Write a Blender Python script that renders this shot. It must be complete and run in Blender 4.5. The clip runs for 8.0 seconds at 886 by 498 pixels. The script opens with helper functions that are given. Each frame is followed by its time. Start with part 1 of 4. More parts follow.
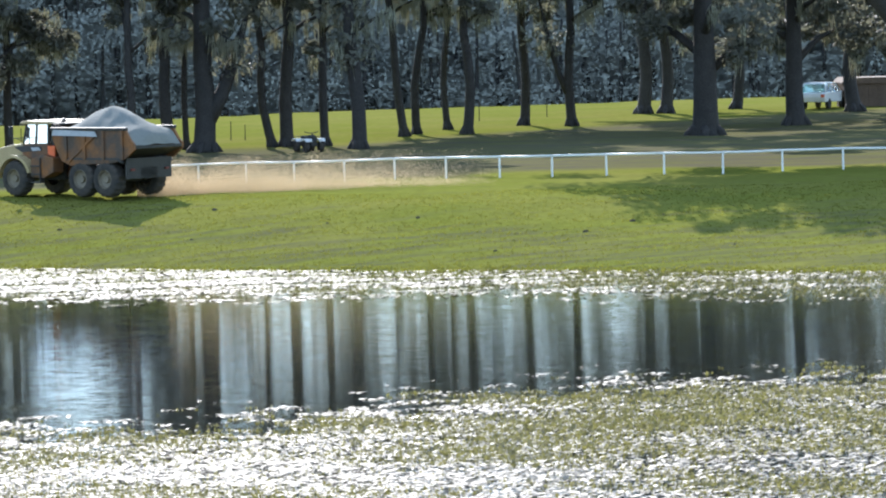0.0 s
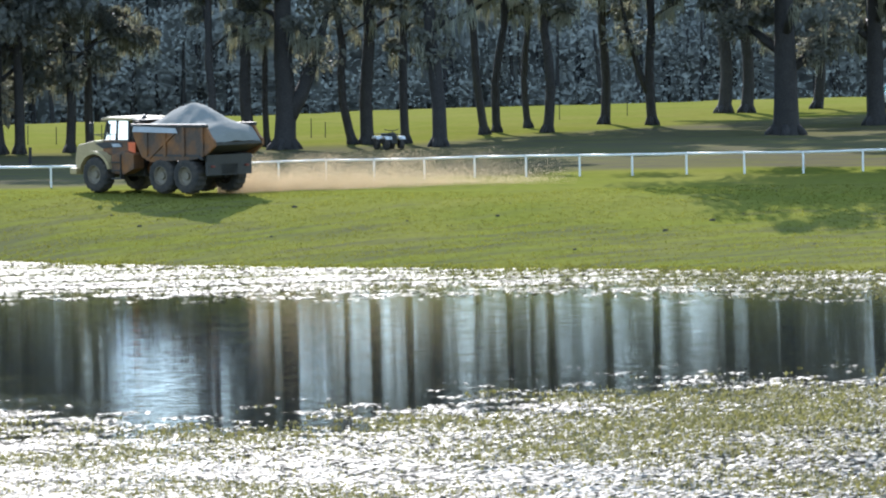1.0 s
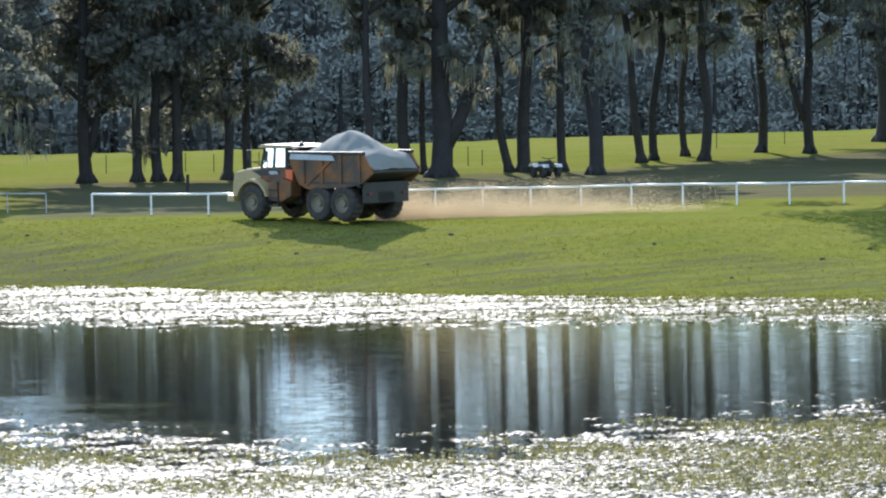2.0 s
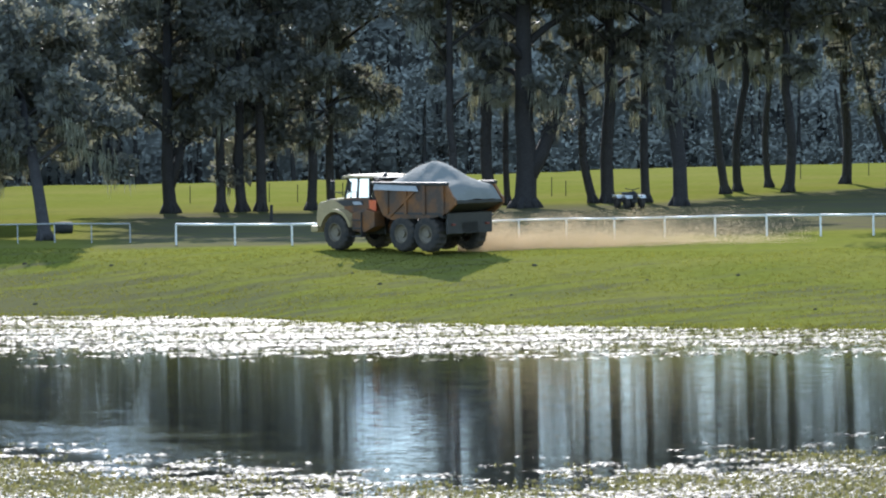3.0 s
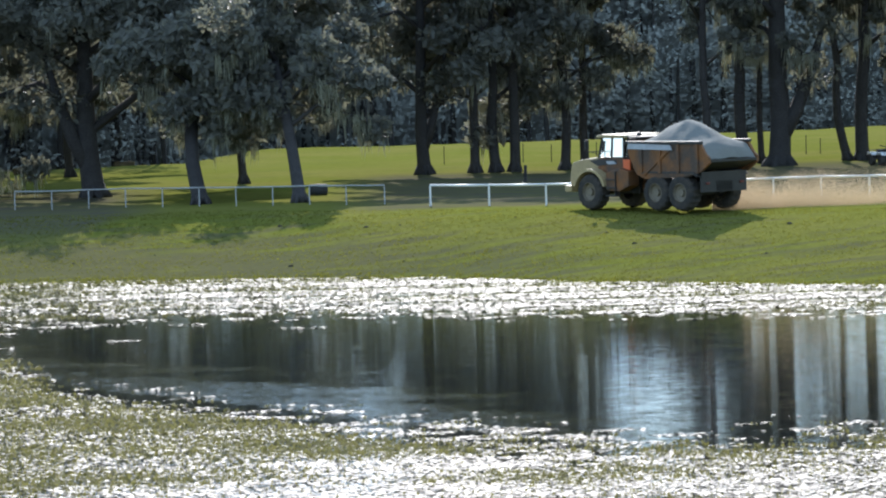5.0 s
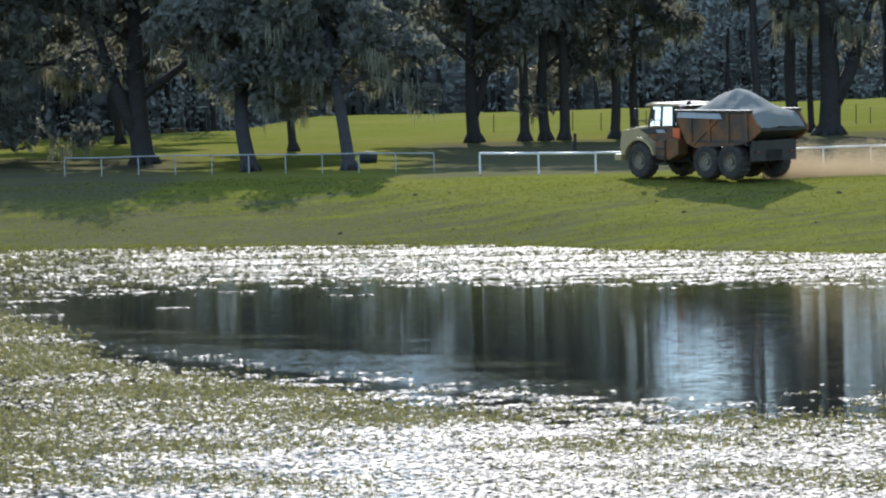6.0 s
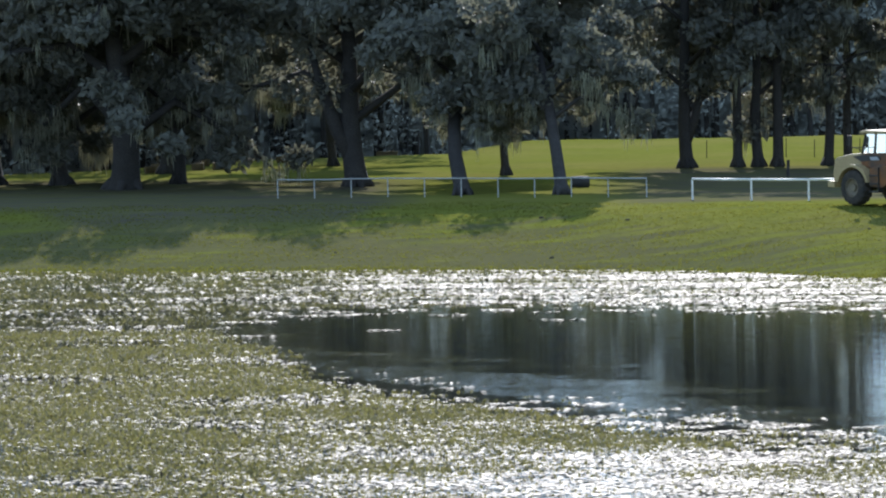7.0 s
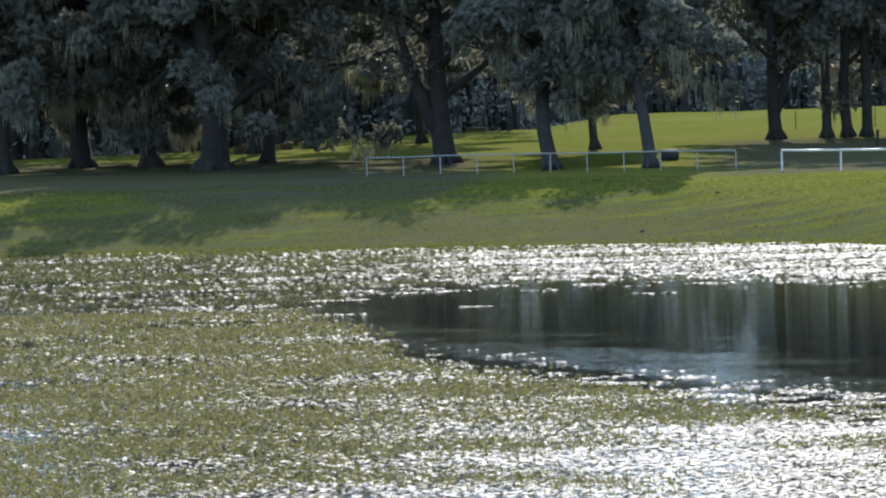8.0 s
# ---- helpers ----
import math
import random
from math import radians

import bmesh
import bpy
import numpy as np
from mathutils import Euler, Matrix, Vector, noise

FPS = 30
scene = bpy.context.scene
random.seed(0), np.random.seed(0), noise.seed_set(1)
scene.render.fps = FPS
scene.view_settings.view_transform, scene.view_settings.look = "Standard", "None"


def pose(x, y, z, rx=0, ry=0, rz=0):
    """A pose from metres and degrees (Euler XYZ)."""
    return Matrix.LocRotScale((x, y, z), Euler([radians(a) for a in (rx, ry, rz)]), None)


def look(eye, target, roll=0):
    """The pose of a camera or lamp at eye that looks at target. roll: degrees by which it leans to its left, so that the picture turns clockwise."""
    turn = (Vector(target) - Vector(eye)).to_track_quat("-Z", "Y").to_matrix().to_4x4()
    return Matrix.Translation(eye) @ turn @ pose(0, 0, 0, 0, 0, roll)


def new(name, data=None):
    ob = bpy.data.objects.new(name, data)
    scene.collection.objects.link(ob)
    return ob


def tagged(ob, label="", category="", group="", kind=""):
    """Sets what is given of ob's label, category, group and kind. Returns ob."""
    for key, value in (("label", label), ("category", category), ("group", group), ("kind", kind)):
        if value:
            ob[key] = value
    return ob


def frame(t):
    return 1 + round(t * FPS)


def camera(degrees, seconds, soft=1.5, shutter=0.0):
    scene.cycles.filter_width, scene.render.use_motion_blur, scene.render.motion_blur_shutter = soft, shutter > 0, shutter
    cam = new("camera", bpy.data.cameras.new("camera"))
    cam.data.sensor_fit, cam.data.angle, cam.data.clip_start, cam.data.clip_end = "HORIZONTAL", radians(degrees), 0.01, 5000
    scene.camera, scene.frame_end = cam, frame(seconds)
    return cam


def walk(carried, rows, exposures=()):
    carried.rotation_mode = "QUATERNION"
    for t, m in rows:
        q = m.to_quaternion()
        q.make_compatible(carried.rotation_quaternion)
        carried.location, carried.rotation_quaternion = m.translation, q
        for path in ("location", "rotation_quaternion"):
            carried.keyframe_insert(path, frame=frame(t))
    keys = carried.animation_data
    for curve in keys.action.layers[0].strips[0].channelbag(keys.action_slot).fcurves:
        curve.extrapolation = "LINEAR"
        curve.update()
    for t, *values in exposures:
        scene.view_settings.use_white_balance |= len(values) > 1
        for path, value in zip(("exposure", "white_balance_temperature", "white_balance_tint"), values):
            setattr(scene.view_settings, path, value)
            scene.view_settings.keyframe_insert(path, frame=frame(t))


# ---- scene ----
# A tripod-height view over a pond, panned along with a hauler; water level is z = 0.
F = 8600.0            # view scale: a direction u units aside is u / F radians
EYE = (0.0, 0.0, 10.7)
cam = camera(10.42, 8.0, soft=2.1)
PAN = [  # seconds, azimuth, elevation, roll (degrees)
    (0.0, 5.330, -3.098, -1.50),
    (0.5, 4.887, -3.171, -1.57),
    (1.0, 4.390, -3.098, -1.25),
    (1.5, 3.472, -3.086, -1.19),
    (2.0, 2.549, -2.730, -1.18),
    (2.2, 2.250, -2.416, -1.19),
    (3.3, 0.842, -2.337, -1.12),
    (3.5, 0.116, -2.323, -1.16),
    (4.0, -0.895, -2.278, -1.53),
    (4.2, -1.236, -2.710, -1.75),
    (5.3, -1.537, -2.781, -1.63),
    (5.5, -1.619, -3.123, -1.54),
    (6.0, -2.034, -3.109, -1.54),
    (6.5, -3.826, -2.942, -1.38),
    (7.0, -4.526, -2.766, -1.08),
    (7.5, -4.895, -2.956, -1.50),
    (8.0, -5.599, -3.019, -2.03),
]


def aim(az, el, roll):
    a, e = radians(az), radians(el)
    d = Vector((math.sin(a) * math.cos(e), math.cos(a) * math.cos(e), math.sin(e)))
    return look(EYE, Vector(EYE) + 100 * d, roll)


walk(cam, [(t, aim(a, e, r)) for t, a, e, r in PAN], exposures=[(0, 1.22, 5950, 14), (3.5, 0.97, 5950, 14), (5.5, 0.77, 5950, 14), (8, 0.63, 5950, 14)])

# ---- light ----
SUN_EL, SUN_AZ = 31.5, -2.5
world = bpy.data.worlds.new("sky")
scene.world = world
world.use_nodes = True
wn = world.node_tree
sky = wn.nodes.new("ShaderNodeTexSky")
sky.sky_type, sky.sun_disc = "NISHITA", False
sky.sun_elevation, sky.sun_rotation = radians(SUN_EL), radians(SUN_AZ)
sky.air_density, sky.dust_density, sky.ozone_density = 1.0, 0.0, 2.0
haze = wn.nodes.new("ShaderNodeMix")        # thin even haze over the whole dome
haze.data_type, haze.blend_type = "RGBA", "ADD"
haze.inputs[0].default_value = 1.0
haze.inputs[7].default_value = (2.4, 3.25, 3.65, 1)
wn.links.new(sky.outputs[0], haze.inputs[6])
wn.links.new(haze.outputs[2], wn.nodes["Background"].inputs[0])
wn.nodes["Background"].inputs[1].default_value = 0.086
sun = new("sun", bpy.data.lights.new("sun", "SUN"))
sun.data.energy, sun.data.angle, sun.data.color = 4.3, radians(0.53), (1.0, 0.94, 0.84)
_sd = Vector((math.sin(radians(SUN_AZ)) * math.cos(radians(SUN_EL)), math.cos(radians(SUN_AZ)) * math.cos(radians(SUN_EL)), math.sin(radians(SUN_EL))))
sun.matrix_world = look(_sd * 300, (0, 0, 0))


# ---- materials ----
def material(name, color, rough=0.7, metal=0.0, var=0.25, scale=4.0, fine=40.0, bump=0.2, translucent=0.0, trans_color=None,
             spec=0.5, transmission=0.0, random_object=0.0, random_island=0.0, second=None):
    """A surface with two scales of tone and a fine relief. second: a colour that large patches drift to."""
    m = bpy.data.materials.new(name)
    m.use_nodes = True
    t = m.node_tree
    n, l = t.nodes, t.links
    b = n["Principled BSDF"]
    co = n.new("ShaderNodeTexCoord")
    big, small = n.new("ShaderNodeTexNoise"), n.new("ShaderNodeTexNoise")
    big.inputs["Scale"].default_value, big.inputs["Detail"].default_value = scale, 4
    small.inputs["Scale"].default_value, small.inputs["Detail"].default_value = fine, 3
    for q in (big, small):
        l.new(co.outputs["Object"], q.inputs["Vector"])
    patch = n.new("ShaderNodeMix")
    patch.data_type = "RGBA"
    patch.inputs[6].default_value = (*color, 1)
    patch.inputs[7].default_value = (*(second or [c * (1 - 0.5 * var) for c in color]), 1)
    ramp = n.new("ShaderNodeMapRange")
    ramp.inputs[1].default_value, ramp.inputs[2].default_value = 0.4, 0.62
    l.new(big.outputs[0], ramp.inputs[0])
    l.new(ramp.outputs[0], patch.inputs[0])
    hsv = n.new("ShaderNodeHueSaturation")
    tone = n.new("ShaderNodeMapRange")
    tone.inputs[1].default_value, tone.inputs[2].default_value = 0.25, 0.75
    tone.inputs[3].default_value, tone.inputs[4].default_value = 1 - var, 1 + var
    l.new(small.outputs[0], tone.inputs[0])
    value = tone.outputs[0]
    for amount, node, out in ((random_object, "ShaderNodeObjectInfo", "Random"), (random_island, "ShaderNodeNewGeometry", "Random Per Island")):
        if amount:
            src, rng, mul = n.new(node), n.new("ShaderNodeMapRange"), n.new("ShaderNodeMath")
            rng.inputs[3].default_value, rng.inputs[4].default_value = 1 - amount, 1 + amount
            mul.operation = "MULTIPLY"
            l.new(src.outputs[out], rng.inputs[0])
            l.new(rng.outputs[0], mul.inputs[0])
            l.new(value, mul.inputs[1])
            value = mul.outputs[0]
    l.new(value, hsv.inputs["Value"])
    l.new(patch.outputs[2], hsv.inputs["Color"])
    l.new(hsv.outputs[0], b.inputs["Base Color"])
    b.inputs["Roughness"].default_value, b.inputs["Metallic"].default_value = rough, metal
    b.inputs["Specular IOR Level"].default_value = spec
    b.inputs["Transmission Weight"].default_value = transmission
    if bump:
        bp = n.new("ShaderNodeBump")
        bp.inputs["Strength"].default_value, bp.inputs["Distance"].default_value = bump, 0.03
        l.new(small.outputs[0], bp.inputs["Height"])
        l.new(bp.outputs[0], b.inputs["Normal"])
    if translucent:
        tr, mx = n.new("ShaderNodeBsdfTranslucent"), n.new("ShaderNodeMixShader")
        if trans_color:
            tr.inputs[0].default_value = (*trans_color, 1)
        else:
            l.new(hsv.outputs[0], tr.inputs[0])
        mx.inputs[0].default_value = translucent
        l.new(b.outputs[0], mx.inputs[1])
        l.new(tr.outputs[0], mx.inputs[2])
        l.new(mx.outputs[0], n["Material Output"].inputs["Surface"])
    return m


BARK = material("bark", (0.04, 0.037, 0.036), 0.9, var=0.4, scale=1.5, fine=14, bump=0.6, random_object=0.2)
LEAF = material("oak_leaf", (0.142, 0.145, 0.122), 0.5, var=0.2, scale=0.4, fine=3, bump=0, translucent=0.42, trans_color=(0.19, 0.19, 0.13), random_island=0.35, random_object=0.2)
MOSS = material("hanging_moss", (0.30, 0.31, 0.26), 0.9, var=0.2, scale=1, fine=6, bump=0, translucent=0.5, trans_color=(0.7, 0.68, 0.52), random_island=0.4)
# far woods: pale base colour carries the distance haze
HAZELEAF = material("haze_leaf", (0.33, 0.335, 0.29), 0.9, var=0.12, scale=0.1, fine=1, bump=0, random_island=0.08, spec=0.0)


def even_normals(mat, share):
    """Bends the leaves' shading normals out and up by share, evening their light."""
    n, l = mat.node_tree.nodes, mat.node_tree.links
    own, up, mix = n.new("ShaderNodeNewGeometry"), n.new("ShaderNodeCombineXYZ"), n.new("ShaderNodeMix")
    up.inputs[1].default_value, up.inputs[2].default_value = -0.55, 0.83
    mix.data_type = "VECTOR"
    mix.inputs[0].default_value = share
    l.new(own.outputs["Normal"], mix.inputs[4])
    l.new(up.outputs[0], mix.inputs[5])
    l.new(mix.outputs[1], n["Principled BSDF"].inputs["Normal"])


even_normals(HAZELEAF, 1.0)
even_normals(LEAF, 0.4)
GRASS = material("turf", (0.138, 0.15, 0.03), 0.95, var=0.14, scale=0.12, fine=2.5, bump=0.2, second=(0.158, 0.158, 0.04), spec=0.0)
BLADE = material("grass_blade", (0.15, 0.152, 0.032), 0.8, var=0.2, scale=0.2, fine=2, bump=0, translucent=0.5, trans_color=(0.215, 0.218, 0.035), random_island=0.15, spec=0.05)
SOIL = material("dark_soil", (0.07, 0.06, 0.045), 0.95, var=0.3, scale=3, fine=15, bump=0.5, spec=0.1)
RAILPAINT = material("white_paint", (0.78, 0.79, 0.78), 0.45, var=0.06, scale=1.5, fine=20, bump=0.05)
# the rail's white greyed down, tree shade put into the colour
SHADEPAINT = material("shade_greyed_white_paint", (0.42, 0.43, 0.43), 0.7, var=0.25, scale=1.5, fine=12, bump=0.1)
WEED = material("water_weed", (0.15, 0.138, 0.055), 0.6, var=0.25, scale=0.15, fine=2, bump=0, translucent=0.4, trans_color=(0.27, 0.25, 0.08), random_island=0.5, spec=0.25)
WETLEAF = material("wet_leaf", (0.12, 0.105, 0.06), 0.6, var=0.25, scale=0.3, fine=3, bump=0, random_island=0.5, spec=0.62)
HAULER = material("worn_ochre_paint", (0.21, 0.083, 0.021), 0.6, var=0.2, scale=1.2, fine=9, bump=0.08, second=(0.075, 0.05, 0.036))
HOODPAINT = material("faded_cream_paint", (0.37, 0.285, 0.15), 0.5, var=0.12, scale=1.5, fine=12, bump=0.05, second=(0.4, 0.31, 0.165))
DARKSTEEL = material("dark_steel", (0.05, 0.05, 0.05), 0.55, 0.4, var=0.3, scale=2, fine=15, bump=0.1)
DARKPAINT = material("black_paint", (0.03, 0.03, 0.032), 0.5, var=0.2, scale=2, fine=15, bump=0.05)
RUBBER = material("rubber", (0.028, 0.027, 0.026), 0.85, var=0.3, scale=3, fine=20, bump=0.2, second=(0.06, 0.05, 0.04))
RIM = material("rim_paint", (0.19, 0.16, 0.115), 0.55, var=0.2, scale=3, fine=15, bump=0.05)
SAND = material("grey_sand", (0.2, 0.205, 0.19), 0.95, var=0.15, scale=1.2, fine=25, bump=0.6)
ORANGE = material("orange_reflector", (0.75, 0.14, 0.04), 0.4, var=0.08, scale=3, fine=10, bump=0)
DULLRED = material("dull_red_lens", (0.16, 0.03, 0.02), 0.5, var=0.1, scale=3, fine=10, bump=0)
GLASS = material("glass", (0.6, 0.78, 0.74), 0.03, var=0.0, bump=0, transmission=1.0)
PANELBLUE = material("scuffed_grey_panel", (0.42, 0.45, 0.5), 0.4, var=0.2, scale=3, fine=18, bump=0.05)


# ---- plan ----
LEVEL = 2.2           # height of the field above the water
def lerp(u, *pairs):
    return float(np.interp(u, [p[0] for p in pairs], [p[1] for p in pairs]))


def shore(u):
    return np.interp(u, [-1700, -1030, -620, -230, 0, 550, 800, 1600], [207, 204, 202, 199, 193, 184.5, 182, 173])


def crest(u):
    return np.interp(u, [-1600, -600, 0, 600, 900, 1700], [219, 217, 207.5, 199, 197.5, 196.5])


def wood_edge(u):
    return np.interp(u, [-1700, -1300, -1000, -667, -527, -27, 600, 1600], [267, 273, 290, 295, 323, 322, 337, 344])


def bumps(x, y):
    return (np.sin(x * 0.31 + 1.3 * np.sin(y * 0.17)) * np.sin(y * 0.23 + 0.7) * 0.5 + np.sin(x * 0.83 + y * 0.61) * 0.25
            + np.sin(x * 1.9 - y * 1.3 + np.sin(y * 0.7)) * 0.12)


def ground_z(x, y):
    """Height of the land: a hill at the camera, the pond's bed, the bank and the level field."""
    x, y = np.asarray(x, float), np.asarray(y, float)
    u = np.clip(F * x / np.maximum(y, 60.0), -2600, 2600)
    s, c = shore(u), crest(u)
    t = (y - s) / (c - s)
    bank = LEVEL * np.clip(np.where(t < 0.8, t * 1.03, 0.824 + (1 - np.exp(-np.clip(t - 0.8, 0, 9) * 4.5)) * 0.176), -0.4, 1.0)
    bank = bank + 0.13 * (bumps(x, y) + 0.15 * np.sin(x * 4.3 + 2 * np.sin(y * 1.1)) * np.sin(y * 3.7 + x)) * np.clip(t * 3, 0, 1) * np.clip((y - s) / 8, 0.3, 1) * np.where(y > c, 0.5, 1)
    bank = np.where(t < 0, np.maximum(t * 1.2, -0.9), bank)
    near = 8.6 * np.clip((93 - y) / 75, 0, 1) ** 1.2 - 0.9 * np.clip((y - 88) / 8, 0, 1)
    bank = bank - 1.3 * np.clip((y - wood_edge(u)) / 26, 0, 1)       # the field falls away beyond its far edge
    return np.where(y > 130, bank, near)


def spot(u, d):
    """World x, y of direction u at distance d."""
    return d * math.sin(u / F), d * math.cos(u / F)


def at(u, v, z=LEVEL):
    """World x, y, d of the level-ground point in direction u, v."""
    d = F * (EYE[2] - z) / -v
    return (*spot(u, d), d)


# ---- builders ----
def mesh_ob(name, verts, faces, mat, parent=None, label="", smooth=False):
    me = bpy.data.meshes.new(name)
    me.from_pydata([tuple(v) for v in verts] if not isinstance(verts, np.ndarray) else verts.tolist(), [], faces if isinstance(faces, list) else faces.tolist())
    me.materials.append(mat)
    if smooth:
        me.polygons.foreach_set("use_smooth", [True] * len(me.polygons))
    me.update()
    ob = new(name, me)
    ob.parent = parent
    return tagged(ob, label)


def part(name, bm, mat, parent, label=""):
    me = bpy.data.meshes.new(name)
    bmesh.ops.recalc_face_normals(bm, faces=bm.faces)
    bm.to_mesh(me)
    bm.free()
    me.materials.append(mat)
    ob = new(name, me)
    ob.parent = parent
    return tagged(ob, label)


def tube(points, radii, sides=8, verts=None, faces=None, cap=True):
    verts, faces = ([] if verts is None else verts), ([] if faces is None else faces)
    points = [Vector(p) for p in points]
    base = len(verts)
    for i, p in enumerate(points):
        d = (points[min(i + 1, len(points) - 1)] - points[max(i - 1, 0)]).normalized()
        a = d.cross(Vector((0.3, 1, 0.1))).normalized()
        b = d.cross(a)
        for k in range(sides):
            w = 2 * math.pi * k / sides
            verts.append(p + (a * math.cos(w) + b * math.sin(w)) * radii[i])
    for i in range(len(points) - 1):
        for k in range(sides):
            q, r = base + i * sides + k, base + i * sides + (k + 1) % sides
            faces.append((q, r, r + sides, q + sides))
    if cap:
        faces.append(tuple(base + k for k in reversed(range(sides))))
        faces.append(tuple(base + (len(points) - 1) * sides + k for k in range(sides)))
    return verts, faces


def box(bm, x0, x1, y0, y1, z0, z1, bevel=0.0):
    g = bmesh.ops.create_cube(bm, size=1.0, matrix=Matrix.LocRotScale(((x0 + x1) / 2, (y0 + y1) / 2, (z0 + z1) / 2), None, (x1 - x0, y1 - y0, z1 - z0)))
    if bevel:
        es = {e for v in g["verts"] for e in v.link_edges}
        bmesh.ops.bevel(bm, geom=list(es), offset=bevel, segments=2, affect="EDGES", profile=0.6)
    return bm


def prism(bm, outline, y0, y1, bevel=0.0):
    """Outline in x, z, drawn from y0 to y1."""
    a = [bm.verts.new((x, y0, z)) for x, z in outline]
    b = [bm.verts.new((x, y1, z)) for x, z in outline]
    fs = [bm.faces.new(a), bm.faces.new(list(reversed(b)))]
    n = len(outline)
    for i in range(n):
        fs.append(bm.faces.new((a[i], b[i], b[(i + 1) % n], a[(i + 1) % n])))
    if bevel:
        bmesh.ops.recalc_face_normals(bm, faces=fs)
        bmesh.ops.bevel(bm, geom=list({e for f in fs for e in f.edges}), offset=bevel, segments=2, affect="EDGES", profile=0.6)
    return bm


def leaf_cards(rng, centres, radii, count, size, droop=0.0, flat=0.0):
    """Many small folded leaves scattered in balls round the centres: arrays of verts and faces (two triangles a leaf, creased)."""
    k = rng.integers(0, len(centres), count)
    off = rng.normal(size=(count, 3))
    off /= np.linalg.norm(off, axis=1)[:, None] + 1e-6
    off *= (rng.random(count) ** 0.5)[:, None]
    c = centres[k] + off * radii[k][:, None] * np.array([1, 1, 0.7])
    n = rng.normal(size=(count, 3))
    n[:, 2] += flat
    n /= np.linalg.norm(n, axis=1)[:, None] + 1e-6
    a = np.cross(n, rng.normal(size=(count, 3)))
    a /= np.linalg.norm(a, axis=1)[:, None] + 1e-6
    b = np.cross(n, a)
    s = size * (0.55 + 0.9 * rng.random(count))[:, None]
    v = np.stack([c - a * s, c - b * s * 0.5 + n * s * 0.18, c + a * s, c + b * s * 0.5 + n * s * 0.18], 1).reshape(-1, 3)
    i = np.arange(count)[:, None] * 4
    return v, np.concatenate([i + [[0, 1, 2]], i + [[0, 2, 3]]])


def strands(rng, tops, lengths, width):
    """Hanging tapered strands, each a bent three-sided wisp."""
    n = len(tops)
    a = rng.random(n) * 2 * math.pi
    w = width * (0.5 + rng.random(n))
    vs = []
    sway = rng.normal(size=(n, 3)) * 0.06
    sway[:, 2] = 0
    for f, k in ((0.0, 0.6), (0.35, 1.0)):
        for j in range(3):
            ang = a + j * 2.094
            vs.append(tops + sway * f * 2 + np.stack([np.cos(ang) * w * k, np.sin(ang) * w * k, -lengths * f], 1))
    vs.append(tops + sway * 2 + np.stack([0 * a, 0 * a, -lengths], 1))
    v = np.stack(vs, 1).reshape(-1, 3)
    i = np.arange(n)[:, None] * 7
    fs = []
    for j in range(3):
        k = (j + 1) % 3
        fs += [i + [[j, k, 3 + k]], i + [[j, 3 + k, 3 + j]], i + [[3 + j, 3 + k, 6]]]
    return v, np.concatenate(fs)


# ---- land, water, distance ----
def litter_shade(u, y):
    """Share of bare track, fallen leaves and painted shade under the oaks behind the rail."""
    # front edge drawn forward at u -1330 to -860 to paint tree shade on turf
    front = np.interp(u, [-1700, -1420, -1330, -860, -740, -330, 600, 1000, 1300, 1500, 1700], [219, 217, 212, 212, 218, 214, 214, 218, 216, 214, 214])
    back = np.interp(u, [-1700, -740, -330, 600, 900, 1400, 1700], [262, 252, 263, 264, 279, 300, 310])
    side = np.clip(np.maximum((u + 420) / 120, (-700 - u) / 120), 0, 1)
    return np.clip(np.minimum(y - front, (back - y) * 0.6) / 3, 0, 1) * side * (np.abs(u) < 2500)


def build_ground():
    """One sheet, fine across the view, out to the horizon."""
    us = np.concatenate([[-60000, -20000, -9000, -5200, -3600, -2600], np.arange(-2100, 2101, 14), [2600, 3600, 5200, 9000, 20000, 60000]])
    ys = np.concatenate([[-3500, -600, -120, -30, 0, 20, 40, 60, 75, 84, 88, 92, 96, 101, 110, 125, 135, 150, 165], np.arange(170, 236, 0.4),
                         np.arange(236, 376, 3), [388, 400, 450, 520, 650, 900, 1400, 2400, 4500]])
    u, y = np.meshgrid(us, ys)
    x = u / F * np.maximum(np.abs(y), 110.0)
    far = np.clip((y - 380) / 600, 0, 1)
    z = ground_z(x, y) - far * 3.0
    n, m = len(ys), len(us)
    v = np.stack([x, y, z], -1).reshape(-1, 3)
    i = (np.arange(n - 1)[:, None] * m + np.arange(m - 1)).ravel()[:, None]
    mat = GROUND
    ob = mesh_ob("ground", v, i + [[0, 1, m + 1, m]], mat, smooth=True)
    soil = ob.data.attributes.new("soil", "FLOAT", "POINT")
    soil.data.foreach_set("value", litter_shade(u, y).ravel().astype(np.float32))
    tagged(ob, "sunlit green grass field sloping down to the pond", "ground", kind="structure")


